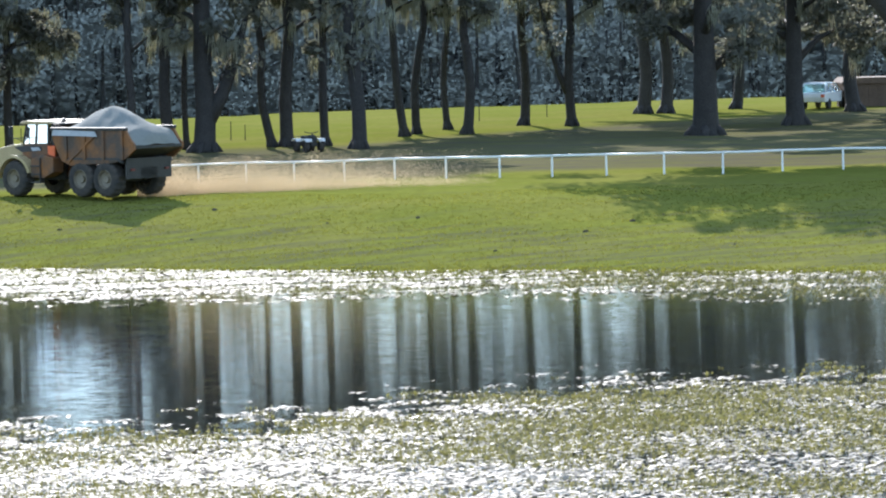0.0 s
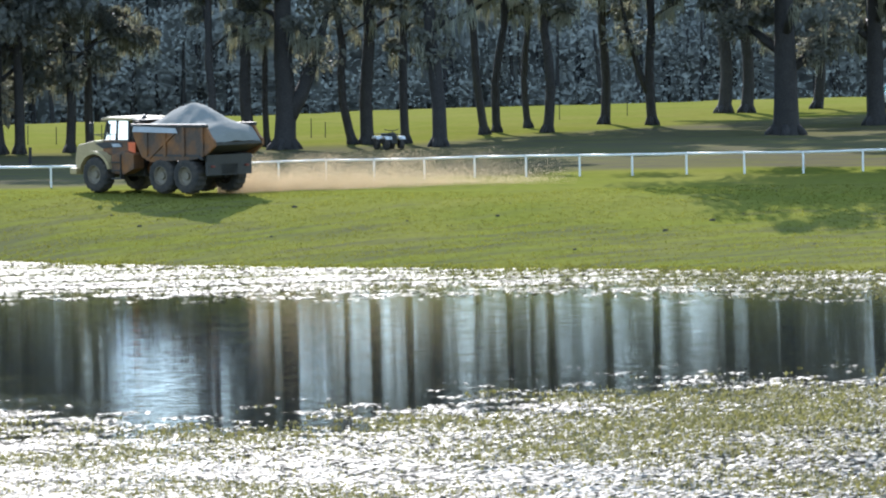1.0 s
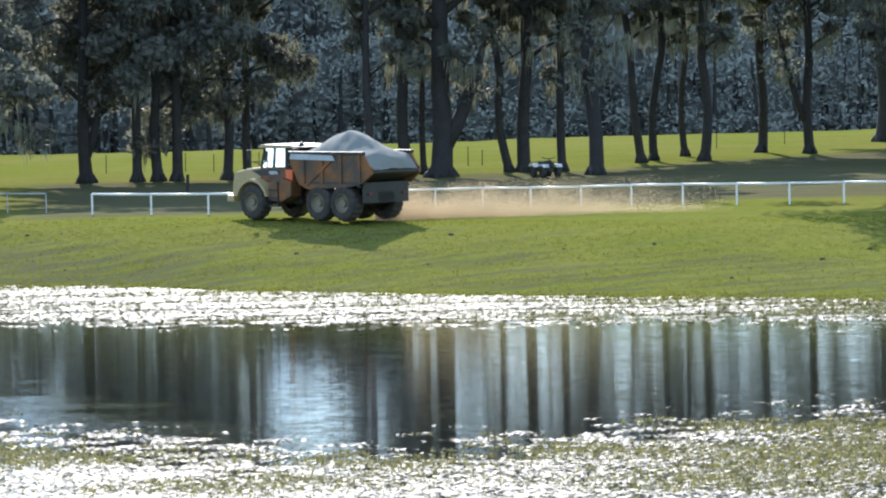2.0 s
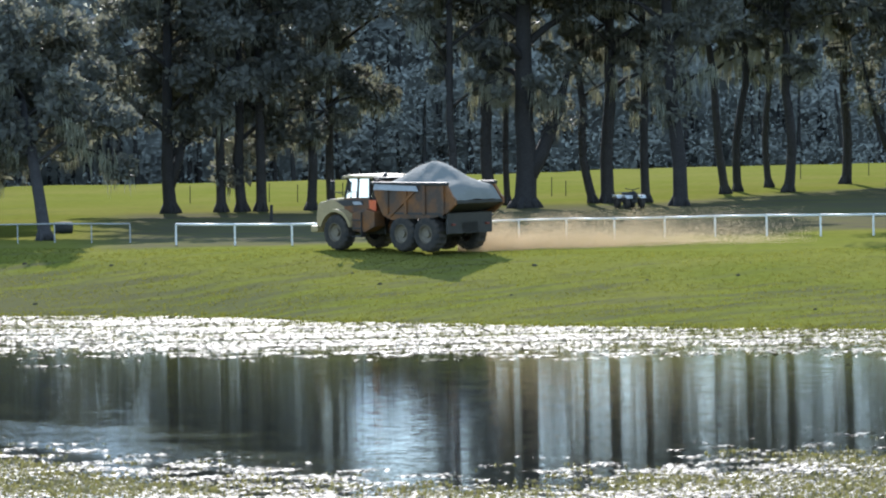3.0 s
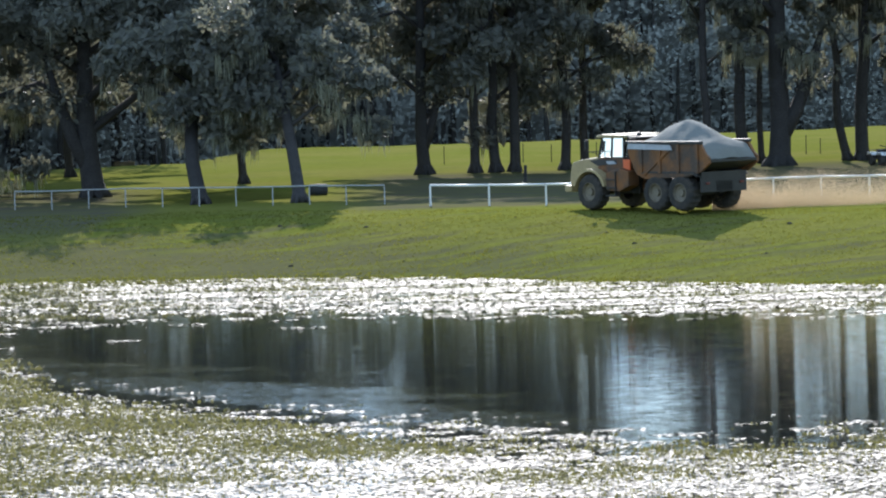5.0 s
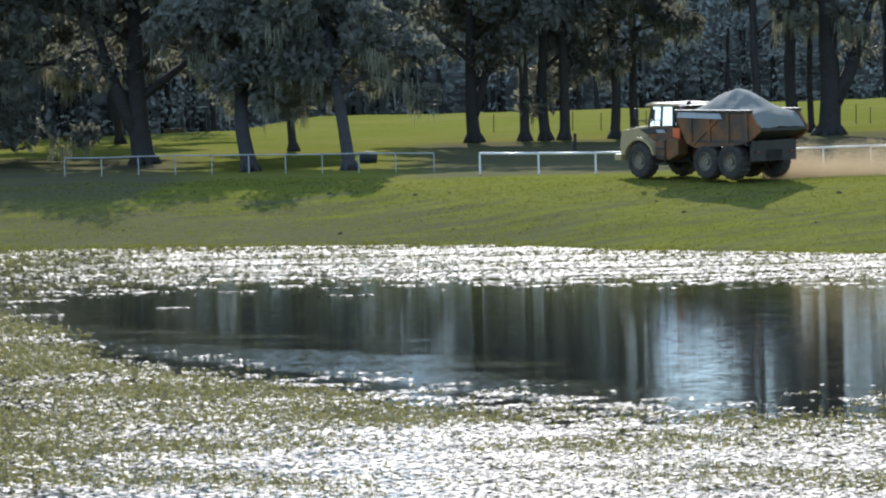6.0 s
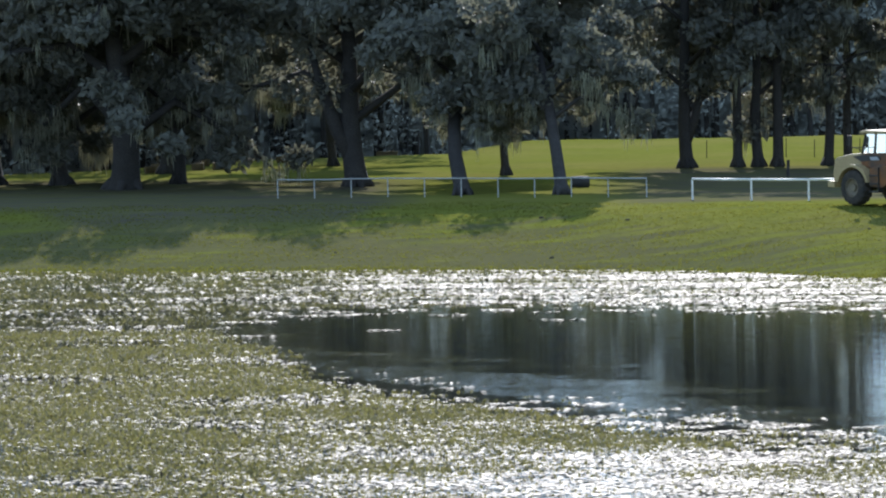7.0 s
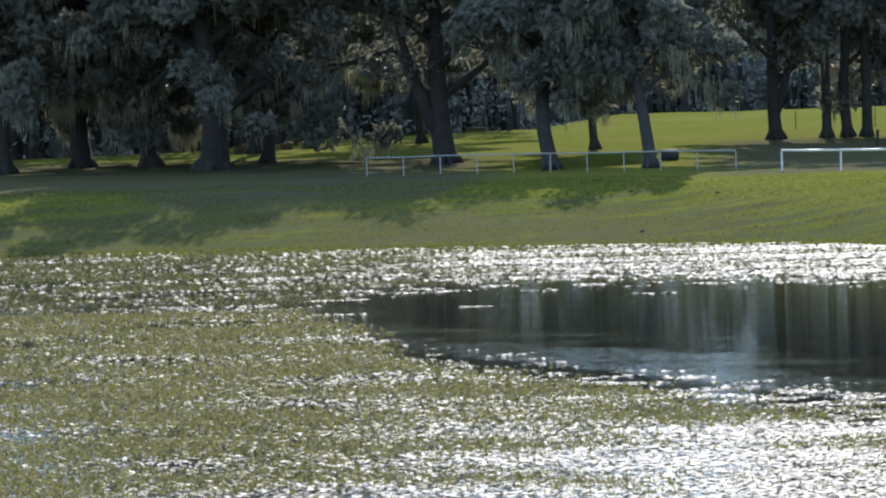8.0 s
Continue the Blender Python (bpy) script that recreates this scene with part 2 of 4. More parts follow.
def ground_material():
    """Turf that thins to grey mud near the water; bare track and painted shade lie by the rail."""
    m = GRASS.copy()
    m.name = "bank_turf"
    n, l = m.node_tree.nodes, m.node_tree.links
    b = n["Principled BSDF"]
    old = b.inputs["Base Color"].links[0].from_socket
    co = n.new("ShaderNodeTexCoord")
    stretch = n.new("ShaderNodeMapping")
    stretch.inputs["Scale"].default_value = (0.2, 1.25, 0.3)
    l.new(co.outputs["Object"], stretch.inputs[0])
    streak = n.new("ShaderNodeTexNoise")
    streak.inputs["Scale"].default_value, streak.inputs["Detail"].default_value, streak.inputs["Roughness"].default_value = 1.0, 6, 0.65
    l.new(stretch.outputs[0], streak.inputs["Vector"])
    sep = n.new("ShaderNodeSeparateXYZ")
    l.new(co.outputs["Object"], sep.inputs[0])
    low = n.new("ShaderNodeMapRange")          # height above the water
    low.inputs[1].default_value, low.inputs[2].default_value, low.inputs[3].default_value, low.inputs[4].default_value = 2.3, 0.8, 0.0, 0.25
    l.new(sep.outputs[2], low.inputs[0])
    side, wet = n.new("ShaderNodeMapRange"), n.new("ShaderNodeMath")      # more trampled towards the pond's narrow end
    side.inputs[1].default_value, side.inputs[2].default_value, side.inputs[3].default_value, side.inputs[4].default_value = -12.0, 2.0, 1.2, 0.6
    l.new(sep.outputs[0], side.inputs[0])
    wet.operation = "MULTIPLY"
    l.new(low.outputs[0], wet.inputs[0])
    l.new(side.outputs[0], wet.inputs[1])
    add = n.new("ShaderNodeMath")
    l.new(streak.outputs[0], add.inputs[0])
    l.new(wet.outputs[0], add.inputs[1])
    bare = n.new("ShaderNodeMapRange")
    bare.inputs[1].default_value, bare.inputs[2].default_value, bare.inputs[4].default_value = 0.58, 0.76, 0.62
    l.new(add.outputs[0], bare.inputs[0])
    mix = n.new("ShaderNodeMix")
    mix.data_type = "RGBA"
    mix.inputs[7].default_value = (0.085, 0.078, 0.06, 1)
    l.new(bare.outputs[0], mix.inputs[0])
    soil, track_dark, under = n.new("ShaderNodeAttribute"), n.new("ShaderNodeMath"), n.new("ShaderNodeMix")
    soil.attribute_name = "soil"
    rag = n.new("ShaderNodeMapRange")
    rag.inputs[1].default_value, rag.inputs[2].default_value, rag.inputs[3].default_value, rag.inputs[4].default_value = 0.36, 0.6, 1.0, 0.45
    l.new(streak.outputs[0], rag.inputs[0])
    track_dark.operation = "MULTIPLY"
    l.new(soil.outputs["Fac"], track_dark.inputs[0])
    l.new(rag.outputs[0], track_dark.inputs[1])
    under.data_type = "RGBA"
    # brown of track and fallen leaves, dark enough to carry tree shade too
    under.inputs[7].default_value = (0.095, 0.085, 0.068, 1)
    l.new(track_dark.outputs[0], under.inputs[0])
    l.new(old, under.inputs[6])
    old = under.outputs[2]
    l.new(old, mix.inputs[6])
    l.new(mix.outputs[2], b.inputs["Base Color"])
    return m


GROUND = ground_material()
build_ground()


def water_material():
    """Clear dark water, calm in the open and ruffled where weed breaks it near both shores."""
    m = bpy.data.materials.new("pond_water")
    m.use_nodes = True
    n, l = m.node_tree.nodes, m.node_tree.links
    b = n["Principled BSDF"]
    b.inputs["Base Color"].default_value = (0.012, 0.014, 0.012, 1)
    b.inputs["IOR"].default_value = 1.33
    b.inputs["Specular IOR Level"].default_value = 0.5
    b.inputs["Roughness"].default_value = 0.03
    co = n.new("ShaderNodeTexCoord")
    at_ = n.new("ShaderNodeAttribute")
    at_.attribute_name = "ruffle"
    small = n.new("ShaderNodeTexNoise")
    small.inputs["Scale"].default_value, small.inputs["Detail"].default_value = 4.0, 3
    sq = n.new("ShaderNodeMapping")
    sq.inputs["Scale"].default_value = (0.4, 1.0, 1.0)
    l.new(co.outputs["Object"], sq.inputs[0])
    l.new(sq.outputs[0], small.inputs["Vector"])
    calm = n.new("ShaderNodeTexNoise")
    calm.inputs["Scale"].default_value, calm.inputs["Detail"].default_value = 4.5, 2
    long_ = n.new("ShaderNodeMapping")
    long_.inputs["Scale"].default_value = (0.12, 1.0, 1.0)
    l.new(co.outputs["Object"], long_.inputs[0])
    l.new(long_.outputs[0], calm.inputs["Vector"])
    b1, b2 = n.new("ShaderNodeBump"), n.new("ShaderNodeBump")
    b1.inputs["Strength"].default_value, b1.inputs["Distance"].default_value = 1.0, 0.007
    l.new(calm.outputs[0], b1.inputs["Height"])
    b2.inputs["Distance"].default_value = 0.026
    l.new(at_.outputs["Fac"], b2.inputs["Strength"])
    l.new(small.outputs[0], b2.inputs["Height"])
    l.new(b1.outputs[0], b2.inputs["Normal"])
    l.new(b2.outputs[0], b.inputs["Normal"])
    r = n.new("ShaderNodeMapRange")
    r.inputs[3].default_value, r.inputs[4].default_value = 0.04, 0.08
    l.new(at_.outputs["Fac"], r.inputs[0])
    l.new(r.outputs[0], b.inputs["Roughness"])
    return m


def open_water(u, y):
    """Above 0 in the open water, below 0 among the weed."""
    top = np.interp(u, [-1600, -1050, -900, -600, 0, 800, 1600], [168, 170, 175, 176.5, 172, 166, 158])
    low = np.interp(u, [-1100, -1000, -900, -600, -330, 70, 400, 816, 1516], [166, 156, 144, 134, 127, 121.5, 122, 126.5, 132])
    x = u * y / F
    w = 1.2 * np.sin(x * 0.9 + 0.5 * y) + 0.8 * np.sin(x * 2.3 - y * 0.7) + 0.9 * np.sin(x * 0.33)
    return np.minimum(np.minimum(top - y - 0.5 * w, (y - low) * 0.8 + w), (u + 1090) * 0.06 + w)


def ruffle(u, y):
    """How far wind and weed roughen the water."""
    low = np.interp(u, [-1100, -1000, -900, -600, -330, 70, 400], [166, 156, 146, 138, 131, 119, 118])
    x = u * y / F
    breeze = np.where(y > low - 2, 1, 0.3) * np.clip(1.1 - (y - low) / 12 + 0.25 * np.sin(x * 0.7 + y * 0.9) + 0.2 * np.sin(y * 1.9), 0, 0.75) * np.clip((300 - u) / 500, 0, 1)
    return np.clip(np.maximum(np.clip(0.35 - open_water(u, y) / 9, 0, 1) * 0.3, breeze), 0.0, 1.0)


def build_water():
    us, ys = np.arange(-2600, 2601, 20), np.arange(86, 212, 0.8)
    u, y = np.meshgrid(us, ys)
    x = u / F * np.maximum(y, 110.0)
    v = np.stack([x, y, np.zeros_like(x)], -1).reshape(-1, 3)
    n, m = len(ys), len(us)
    i = (np.arange(n - 1)[:, None] * m + np.arange(m - 1)).ravel()[:, None]
    ob = mesh_ob("water", v, i + [[0, 1, m + 1, m]], water_material(), smooth=True)
    tagged(ob, "dark still pond water mirroring trees and bright sky", "water", kind="structure")
    at_ = ob.data.attributes.new("ruffle", "FLOAT", "POINT")
    at_.data.foreach_set("value", ruffle(u, y).ravel().astype(np.float32))


build_water()


def tufts(rng, p, height, spread, lean=0.3, blades=3):
    """Small fans of grass blades at the points p."""
    n = len(p)
    vs, fs = [], []
    for k in range(blades):
        a = rng.random(n) * 2 * math.pi
        h = height * (0.5 + rng.random(n))
        w = spread * (0.5 + rng.random(n))
        t = np.stack([np.cos(a), np.sin(a), np.zeros(n)], 1)
        o = np.stack([-np.sin(a), np.cos(a), np.zeros(n)], 1) * (rng.random(n) * lean * height * 2)[:, None]
        base = p + rng.normal(size=(n, 3)) * [spread, spread, 0]
        vs.append(np.stack([base - t * w[:, None], base + t * w[:, None], base + o + [0, 0, 1] * h[:, None]], 1))
    v = np.concatenate(vs).reshape(-1, 3)
    return v, np.arange(len(v)).reshape(-1, 3)


def build_grass():
    rng = np.random.default_rng(3)
    n = 60000
    u = rng.uniform(-1750, 1750, n)
    t = rng.random(n)
    y = shore(u) + 0.2 + t * (crest(u) + 3 - shore(u))
    x = u / F * y
    keep = (np.sin(x * 0.7 + 2 * np.sin(y * 0.9)) + np.sin(y * 1.7 + x * 0.2) + rng.normal(size=n)) > -0.9
    x, y = x[keep], y[keep]
    v, f = tufts(rng, np.stack([x, y, ground_z(x, y) - 0.01], 1), 0.035, 0.045, 0.7, 2)
    tagged(mesh_ob("bank_grass", v, f, BLADE), "short backlit tufts of green grass on the bank", "grass", kind="stuff")
    n = 2600
    u = rng.uniform(-1750, 1750, n)
    y = shore(u) + rng.normal(0.2, 0.35, n)
    x = u / F * y
    v, f = tufts(rng, np.stack([x, y, np.maximum(ground_z(x, y), 0) - 0.02], 1), 0.07, 0.05, 0.5, 3)
    tagged(mesh_ob("shore_grass", v, f, BLADE), "taller grass along the water's edge", "grass", kind="stuff")


def weed_density(u, y):
    """Share of the shallow water that weed covers."""
    x = u / F * y
    drift = 0.24 * (np.sin(x * 0.55 + 1.7 * np.sin(y * 0.3)) + np.sin(y * 0.8 + x * 0.15)) + 0.08 * np.sin(x * 1.7 + y * 1.1)
    edge = np.interp(u, [-1700, -1200, -900, -500, 0, 300, 700, 1700], [94, 102, 113, 117, 113, 111.5, 110, 106])
    near = np.interp(y - edge, [-6, 0, 4], [0.10, 0.18, 0.6])
    far = np.interp(u, [-1700, -1000, -200, 400, 900, 1700], [0.55, 0.3, 0.06, 0.08, 0.42, 0.62]) + 0.2 * np.sin(y * 1.1 + 0.6 * np.sin(x * 0.4))
    return np.clip(np.where((y > 158) & (u > -1050), far, near) + drift, 0.05, 0.95)


def build_weed():
    rng = np.random.default_rng(5)
    for name, y0, y1, count, size in (("near_water_weed", 97, 166, 300000, 0.05), ("far_water_weed", 150, 209, 150000, 0.035)):
        u = rng.uniform(-1750, 1750, count)
        y = y0 + (y1 - y0) * rng.random(count)
        x = u / F * y
        o = open_water(u, y)
        rag = 1.6 * np.sin(x * 3.1 + 2.2 * np.sin(y * 2.3)) + 1.3 * np.sin(y * 4.1 + 1.5 * np.sin(x * 1.3)) + 1.4 * rng.normal(size=count)
        keep = (o < np.interp(u, [-900, -300], [-1.6, -3.6]) * np.where(y > 150, 0.4, 1) + rag) & (y < shore(u) + 0.3) & (rng.random(count) < weed_density(u, y))
        split = np.interp(u, [-1100, -900, 1600], [166, 150, 145])
        keep &= (y < split) if name.startswith("near") else (y >= split)
        x, y = x[keep], y[keep]
        v, f = tufts(rng, np.stack([x, y, np.full(len(x), -0.02)], 1), size * 1.4, size * 0.9, 1.2, 2)
        tagged(mesh_ob(name, v, f, WEED), "mat of low green weed standing in shallow water", "water weed", kind="stuff")


DRIFTS = [(-20.5, 169.5, 1.2), (-9.5, 168.5, 1.0), (-7.5, 173.5, 0.9), (-3.8, 174.3, 1.6), (1.6, 172, 1.2), (-13.5, 172, 0.7), (-18, 172.8, 1.3), (4.2, 171, 0.8), (-15, 164, 0.6), (-19.5, 162, 1.0), (12, 168, 0.6)]   # narrow rafts adrift


def build_floating_leaves():
    """Flat wet leaves added on the shallows for sun glitter; a slight tilt makes some flash."""
    rng = np.random.default_rng(6)
    for name, y0, y1, count, size in (("near_floating_leaves", 97, 166, 480000, 0.034), ("far_floating_leaves", 152, 209, 380000, 0.04)):
        u = rng.uniform(-1750, 1750, count)
        y = y0 + (y1 - y0) * rng.random(count)
        x = u / F * y
        o = open_water(u, y)
        rag = 2.6 * np.sin(x * 2.1 + 2.2 * np.sin(y * 1.3)) + 2.2 * np.sin(y * 3.1 + 1.5 * np.sin(x * 0.9)) + 1.2 * rng.normal(size=count)
        streak = np.sin(y * 2.7 + 1.2 * np.sin(x * 0.5)) + np.sin(y * 1.1 + 0.8 * np.sin(x * 0.21 + 2))
        split = np.interp(u, [-1100, -900, 1600], [166, 152, 150])
        share = np.clip(1.05 - weed_density(u, y), 0.12, 1) * np.interp(u, [-1700, -1000, -600, -300, 550, 1000, 1700], [0.14, 0.34, 0.75, 1, 1, 0.6, 0.36]) * np.where(y > 150, np.clip(0.6 + 0.5 * streak, 0.06, 1), np.clip(0.85 + 0.2 * streak, 0.45, 1))
        fleck = np.zeros(count, bool)
        for cx, cy, cw in DRIFTS:
            fleck |= (np.abs(x - cx) < cw) & (np.abs(y - cy + 0.1 * np.sin(x * 1.3)) < 0.14) & (rng.random(count) < 0.85)
        keep = ((o < -1.6 + rag) & (rng.random(count) < share) | fleck) & (y < shore(u) + 0.2) & ((y < split) if name.startswith("near") else (y >= split))
        x, y = x[keep], y[keep]
        k = len(x)
        t = rng.normal(size=(k, 2)) * 0.12
        a = rng.normal(size=k) * 0.4        # lengthened along x so the glints form streaks
        s = size * 2.2 * (0.4 + 1.2 * rng.random(k))
        c = np.stack([x, y, np.full(k, 0.012) + 0.012 * rng.random(k)], 1)
        e1 = np.stack([np.cos(a), np.sin(a), np.cos(a) * t[:, 0] + np.sin(a) * t[:, 1]], 1) * s[:, None]
        e2 = np.stack([-np.sin(a), np.cos(a), -np.sin(a) * t[:, 0] + np.cos(a) * t[:, 1]], 1) * (s * 0.36)[:, None]
        v = np.stack([c - e1, c - e2, c + e1, c + e2], 1).reshape(-1, 3)
        tagged(mesh_ob(name, v, np.arange(4 * k).reshape(-1, 4), WETLEAF), "wet floating leaves added for the glitter on shallow pond water", "water weed", kind="stuff")


def build_clods():
    """Low dark clods and hoof-torn turf scattered over the bank."""
    rng = np.random.default_rng(12)
    vs, fs = [], []
    for k in range(60):
        u = rng.uniform(-1700, 1700)
        y = float(shore(u) + (crest(u) - shore(u)) * rng.beta(1.6, 2.2) * 1.1 + 0.4)
        x = u / F * y
        z = float(ground_z(x, y))
        w = 0.025 + 0.07 * rng.random() ** 2.5
        base = len(vs)
        n = 7
        for ring, (q, h) in enumerate(((1.0, -0.02), (0.75, 0.5 * w), (0.3, 0.75 * w))):
            for j in range(n):
                a = 2 * math.pi * j / n
                f = q * w * rng.uniform(0.75, 1.25)
                vs.append((x + 1.5 * f * math.cos(a), y + f * math.sin(a), z + h * rng.uniform(0.8, 1.2)))
        for ring in range(2):
            for j in range(n):
                a, b = base + ring * n + j, base + ring * n + (j + 1) % n
                fs.append((a, b, b + n, a + n))
        fs.append(tuple(base + 2 * n + j for j in range(n)))
    tagged(mesh_ob("soil_clods", vs, fs, SOIL), "small dark clods of soil scattered on the grass bank", "soil", kind="stuff")


build_clods()
build_grass()
build_weed()
build_floating_leaves()


def build_far_woods():
    """The wood's low edge behind the field, and a row of taller trees well behind it."""
    rng = np.random.default_rng(8)
    tv, tf = [], []
    vs, fs, base = [], [], 0
    for trees, cards, leaf in ((380, 230000, 0.2), (330, 115000, 0.36)):
        cs, rs = [], []
        for k in range(trees):
            if trees == 380:
                u = rng.uniform(-2300, 2300)
                d = float(wood_edge(np.array(u))) + (24 if u > -700 else 4) + rng.random() ** 1.5 * 20
                h = lerp(u, (-1700, 17), (-1200, 15), (-500, 15), (-150, 14), (-30, 11), (60, 8.2), (1150, 8.2), (1400, 13), (2300, 14)) * rng.uniform(0.85, 1.12)
            else:
                u = -1000 + 2900 * (k + rng.random()) / trees
                d = rng.uniform(436, 456)
                h = rng.uniform(15.5, 19)
            x, y = spot(u, d)
            tube([(x, y, 0.5), (x + rng.normal() * 0.3, y, 2.5 + h * 0.6)], [0.22, 0.1], 5, tv, tf)
            for q in range(12):
                w = rng.random() ** 1.3 if trees == 380 else (q + rng.random()) / 12
                cs.append((x + rng.normal() * 1.5, y + rng.normal() * 1.5, LEVEL - 0.7 + (h + 1) * 0.92 * w))
                rs.append(1.5 * (1.1 - 0.5 * w) if trees == 380 else 1.8)
        v, f = leaf_cards(rng, np.array(cs), np.array(rs), cards, leaf)
        vs.append(v), fs.append(f + base)
        base += len(v)
        us, n = np.arange(-2300, 2301, 16), 16              # added backing sheet inside the wood, same haze colour in leaf gaps; uneven, ragged top
        edge = wood_edge(us) + np.where(us > -700, 43, 23) if trees == 380 else np.full(len(us), 462.0)
        top = np.array([lerp(q, (-1700, 13), (-150, 11), (-30, 8.5), (60, 6.4), (1150, 6.4), (1400, 10), (2300, 11)) for q in us]) if trees == 380 else np.full(len(us), 15.5)
        top = top * (1 + 0.07 * np.sin(us * 0.021) + 0.06 * np.sin(us * 0.057 + 1)) + rng.normal(size=len(us)) * 0.35
        w = np.linspace(0, 1, n)[:, None]
        d = edge + 1.2 * np.sin(us * 0.03 + 4 * w) + 0.8 * np.sin(us * 0.083 - 7 * w) + rng.normal(size=(n, len(us))) * 0.3 + 2 * w ** 2
        v = np.stack([d * np.sin(us / F), d * np.cos(us / F), 0.6 + top * w + 0 * d], -1).reshape(-1, 3)
        i = (np.arange(n - 1)[:, None] * len(us) + np.arange(len(us) - 1)).ravel()[:, None]
        f = np.concatenate([i + [[0, 1, len(us) + 1]], i + [[0, len(us) + 1, len(us)]]])
        vs.append(v), fs.append(f + base)
        base += len(v)
    tagged(mesh_ob("far_woods", np.concatenate(vs), np.concatenate(fs), HAZELEAF), "dark woodland edge beyond the bright field, haze put into its leaf colour", "woods", kind="stuff")
    tagged(mesh_ob("far_trunks", tv, tf, BARK), "dim trunks inside the far woodland edge", "woods", kind="stuff")


build_far_woods()


# ---- trees ----
def oak(u, v, width, lean=0.0, base=5.2, height=23.0, spread=4.4, moss=160, fork=0.0, low=0.0, leaves=7000, airy=False, back=0.0, seed=0):
    """A mossy live oak. width: trunk breadth in metres; lean: sideways drift per metre; fork: side of a second stem."""
    rng = np.random.default_rng(1000 + seed)
    x, y, d = at(u, v)
    gz = float(ground_z(x, y))
    tree = new("oak_tree")
    tree.location = (x, y, gz - 0.05)
    size = "thick" if width > 0.85 else "slender" if width < 0.5 else "mid-sized"
    bend = "leaning" if abs(lean) > 0.1 else "upright"
    tagged(tree, f"{size} {bend} live oak, dark bark, hung with grey moss", "tree", "oaks along the rail")
    r = width / 2
    vs, fs = [], []
    wob = rng.normal(size=2) * 0.2
    hs = [0, 0.25, 0.8, base * 0.45, base * 0.75, base, base + (height - base) * 0.35, base + (height - base) * 0.75]
    rr = [1.35, 1.1, 1.0, 0.93, 0.9, 0.85, 0.6, 0.22]
    path = [Vector((lean * h + wob[0] * math.sin(h * 0.6), back * h / height + wob[1] * math.sin(h * 0.5), h)) for h in hs]
    tube(path, [r * q for q in rr], 10, vs, fs)
    for q in range(5):      # roots that flare into the ground
        a = q * 1.257 + rng.random()
        o = Vector((math.cos(a), math.sin(a), 0))
        tube([path[2] * 0.8 + o * r * 0.5, o * r * 1.3 + Vector((0, 0, 0.15)), o * r * 1.7 - Vector((0, 0, 0.1))], [r * 0.42, r * 0.33, r * 0.15], 6, vs, fs)
    centres, radii, tips = [], [], []
    if fork:
        p0 = path[2] + (path[3] - path[2]) * 0.5
        arm = [p0, p0 + Vector((fork * 0.9, 0.1, 1.6)), p0 + Vector((fork * 1.7, 0.2, 3.6)), p0 + Vector((fork * 2.4, 0.2, 6.0))]
        tube(arm, [r * 0.75, r * 0.66, r * 0.5, r * 0.2], 8, vs, fs)
        for w in arm[2:]:
            centres.append(w), radii.append(1.5)
    limbs = 13
    crown = max(base, 10.0) if airy else base      # where the dense crown begins
    for k in range(-3 if airy else 0, limbs):
        w = max(k, 0) / (limbs - 1)
        thin = k < 0
        h = base + (crown - base) * (k + 3.5) / 4 if thin else crown * (0.86 + 0.14 * w) + (height - crown) * 0.7 * w
        a = k * 2.399 + rng.random() * 0.8
        o = Vector((math.cos(a), math.sin(a), 0))
        ln = spread * (0.5 if thin else 1.0 - 0.45 * w) * rng.uniform(0.75, 1.15)
        s = Vector((lean * h, back * h / height, h))
        rise = rng.uniform(0.1, 0.5) - low * (1 - w)
        pts = [s, s + o * ln * 0.35 + Vector((0, 0, ln * 0.25)), s + o * ln * 0.7 + Vector((0, 0, ln * (0.25 + rise * 0.5))), s + o * ln + Vector((0, 0, ln * (0.2 + rise)))]
        tube(pts, [r * 0.42, r * 0.3, r * 0.18, 0.03], 6, vs, fs)
        for q in range(2 if thin else 4):
            t = 0.45 + 0.2 * q
            i = min(int(t * 3), 2)
            p = pts[i].lerp(pts[i + 1], min(t * 3 - i, 1.2)) + Vector(rng.normal(size=3) * 0.45)
            e = p + Vector(rng.normal(size=3)) * 0.7 + Vector((0, 0, 0.5))
            tube([p, e], [0.05, 0.015], 4, vs, fs, cap=False)
            centres.append(e), radii.append(0.5 if thin else rng.uniform(0.7, 1.35))
        tips += [pts[1].lerp(pts[2], rng.random()) for _ in range(2)] + [pts[2].lerp(pts[3], rng.random()) for _ in range(3)]
    for q in range(16 if airy else 0):          # the underside of a high crown
        h = crown + (height - crown) * rng.uniform(0.1, 0.45)
        centres.append(Vector((lean * h + rng.normal() * spread * 0.5, back * h / height + rng.normal() * spread * 0.5, h))), radii.append(rng.uniform(1.0, 1.6))
    for q in range(12 if spread < 8 else 130 if spread < 12 else 170):
        h = crown + (height - crown) * rng.uniform(0.4, 0.98)
        centres.append(Vector((lean * h + rng.normal() * spread * 0.4, back * h / height + rng.normal() * spread * 0.4, h))), radii.append(rng.uniform(0.9, 1.5) if spread < 12 else rng.uniform(1.5, 2.4))
    mesh_ob("trunk", vs, fs, BARK, tree, smooth=True)
    c, rd = np.array([tuple(q) for q in centres]), np.array(radii)
    lv, lf = leaf_cards(rng, c, rd * 1.15, int(leaves * (1.9 if airy else 1.8)), 0.225)
    tagged(mesh_ob("crown", lv, lf, LEAF, tree), kind="stuff")
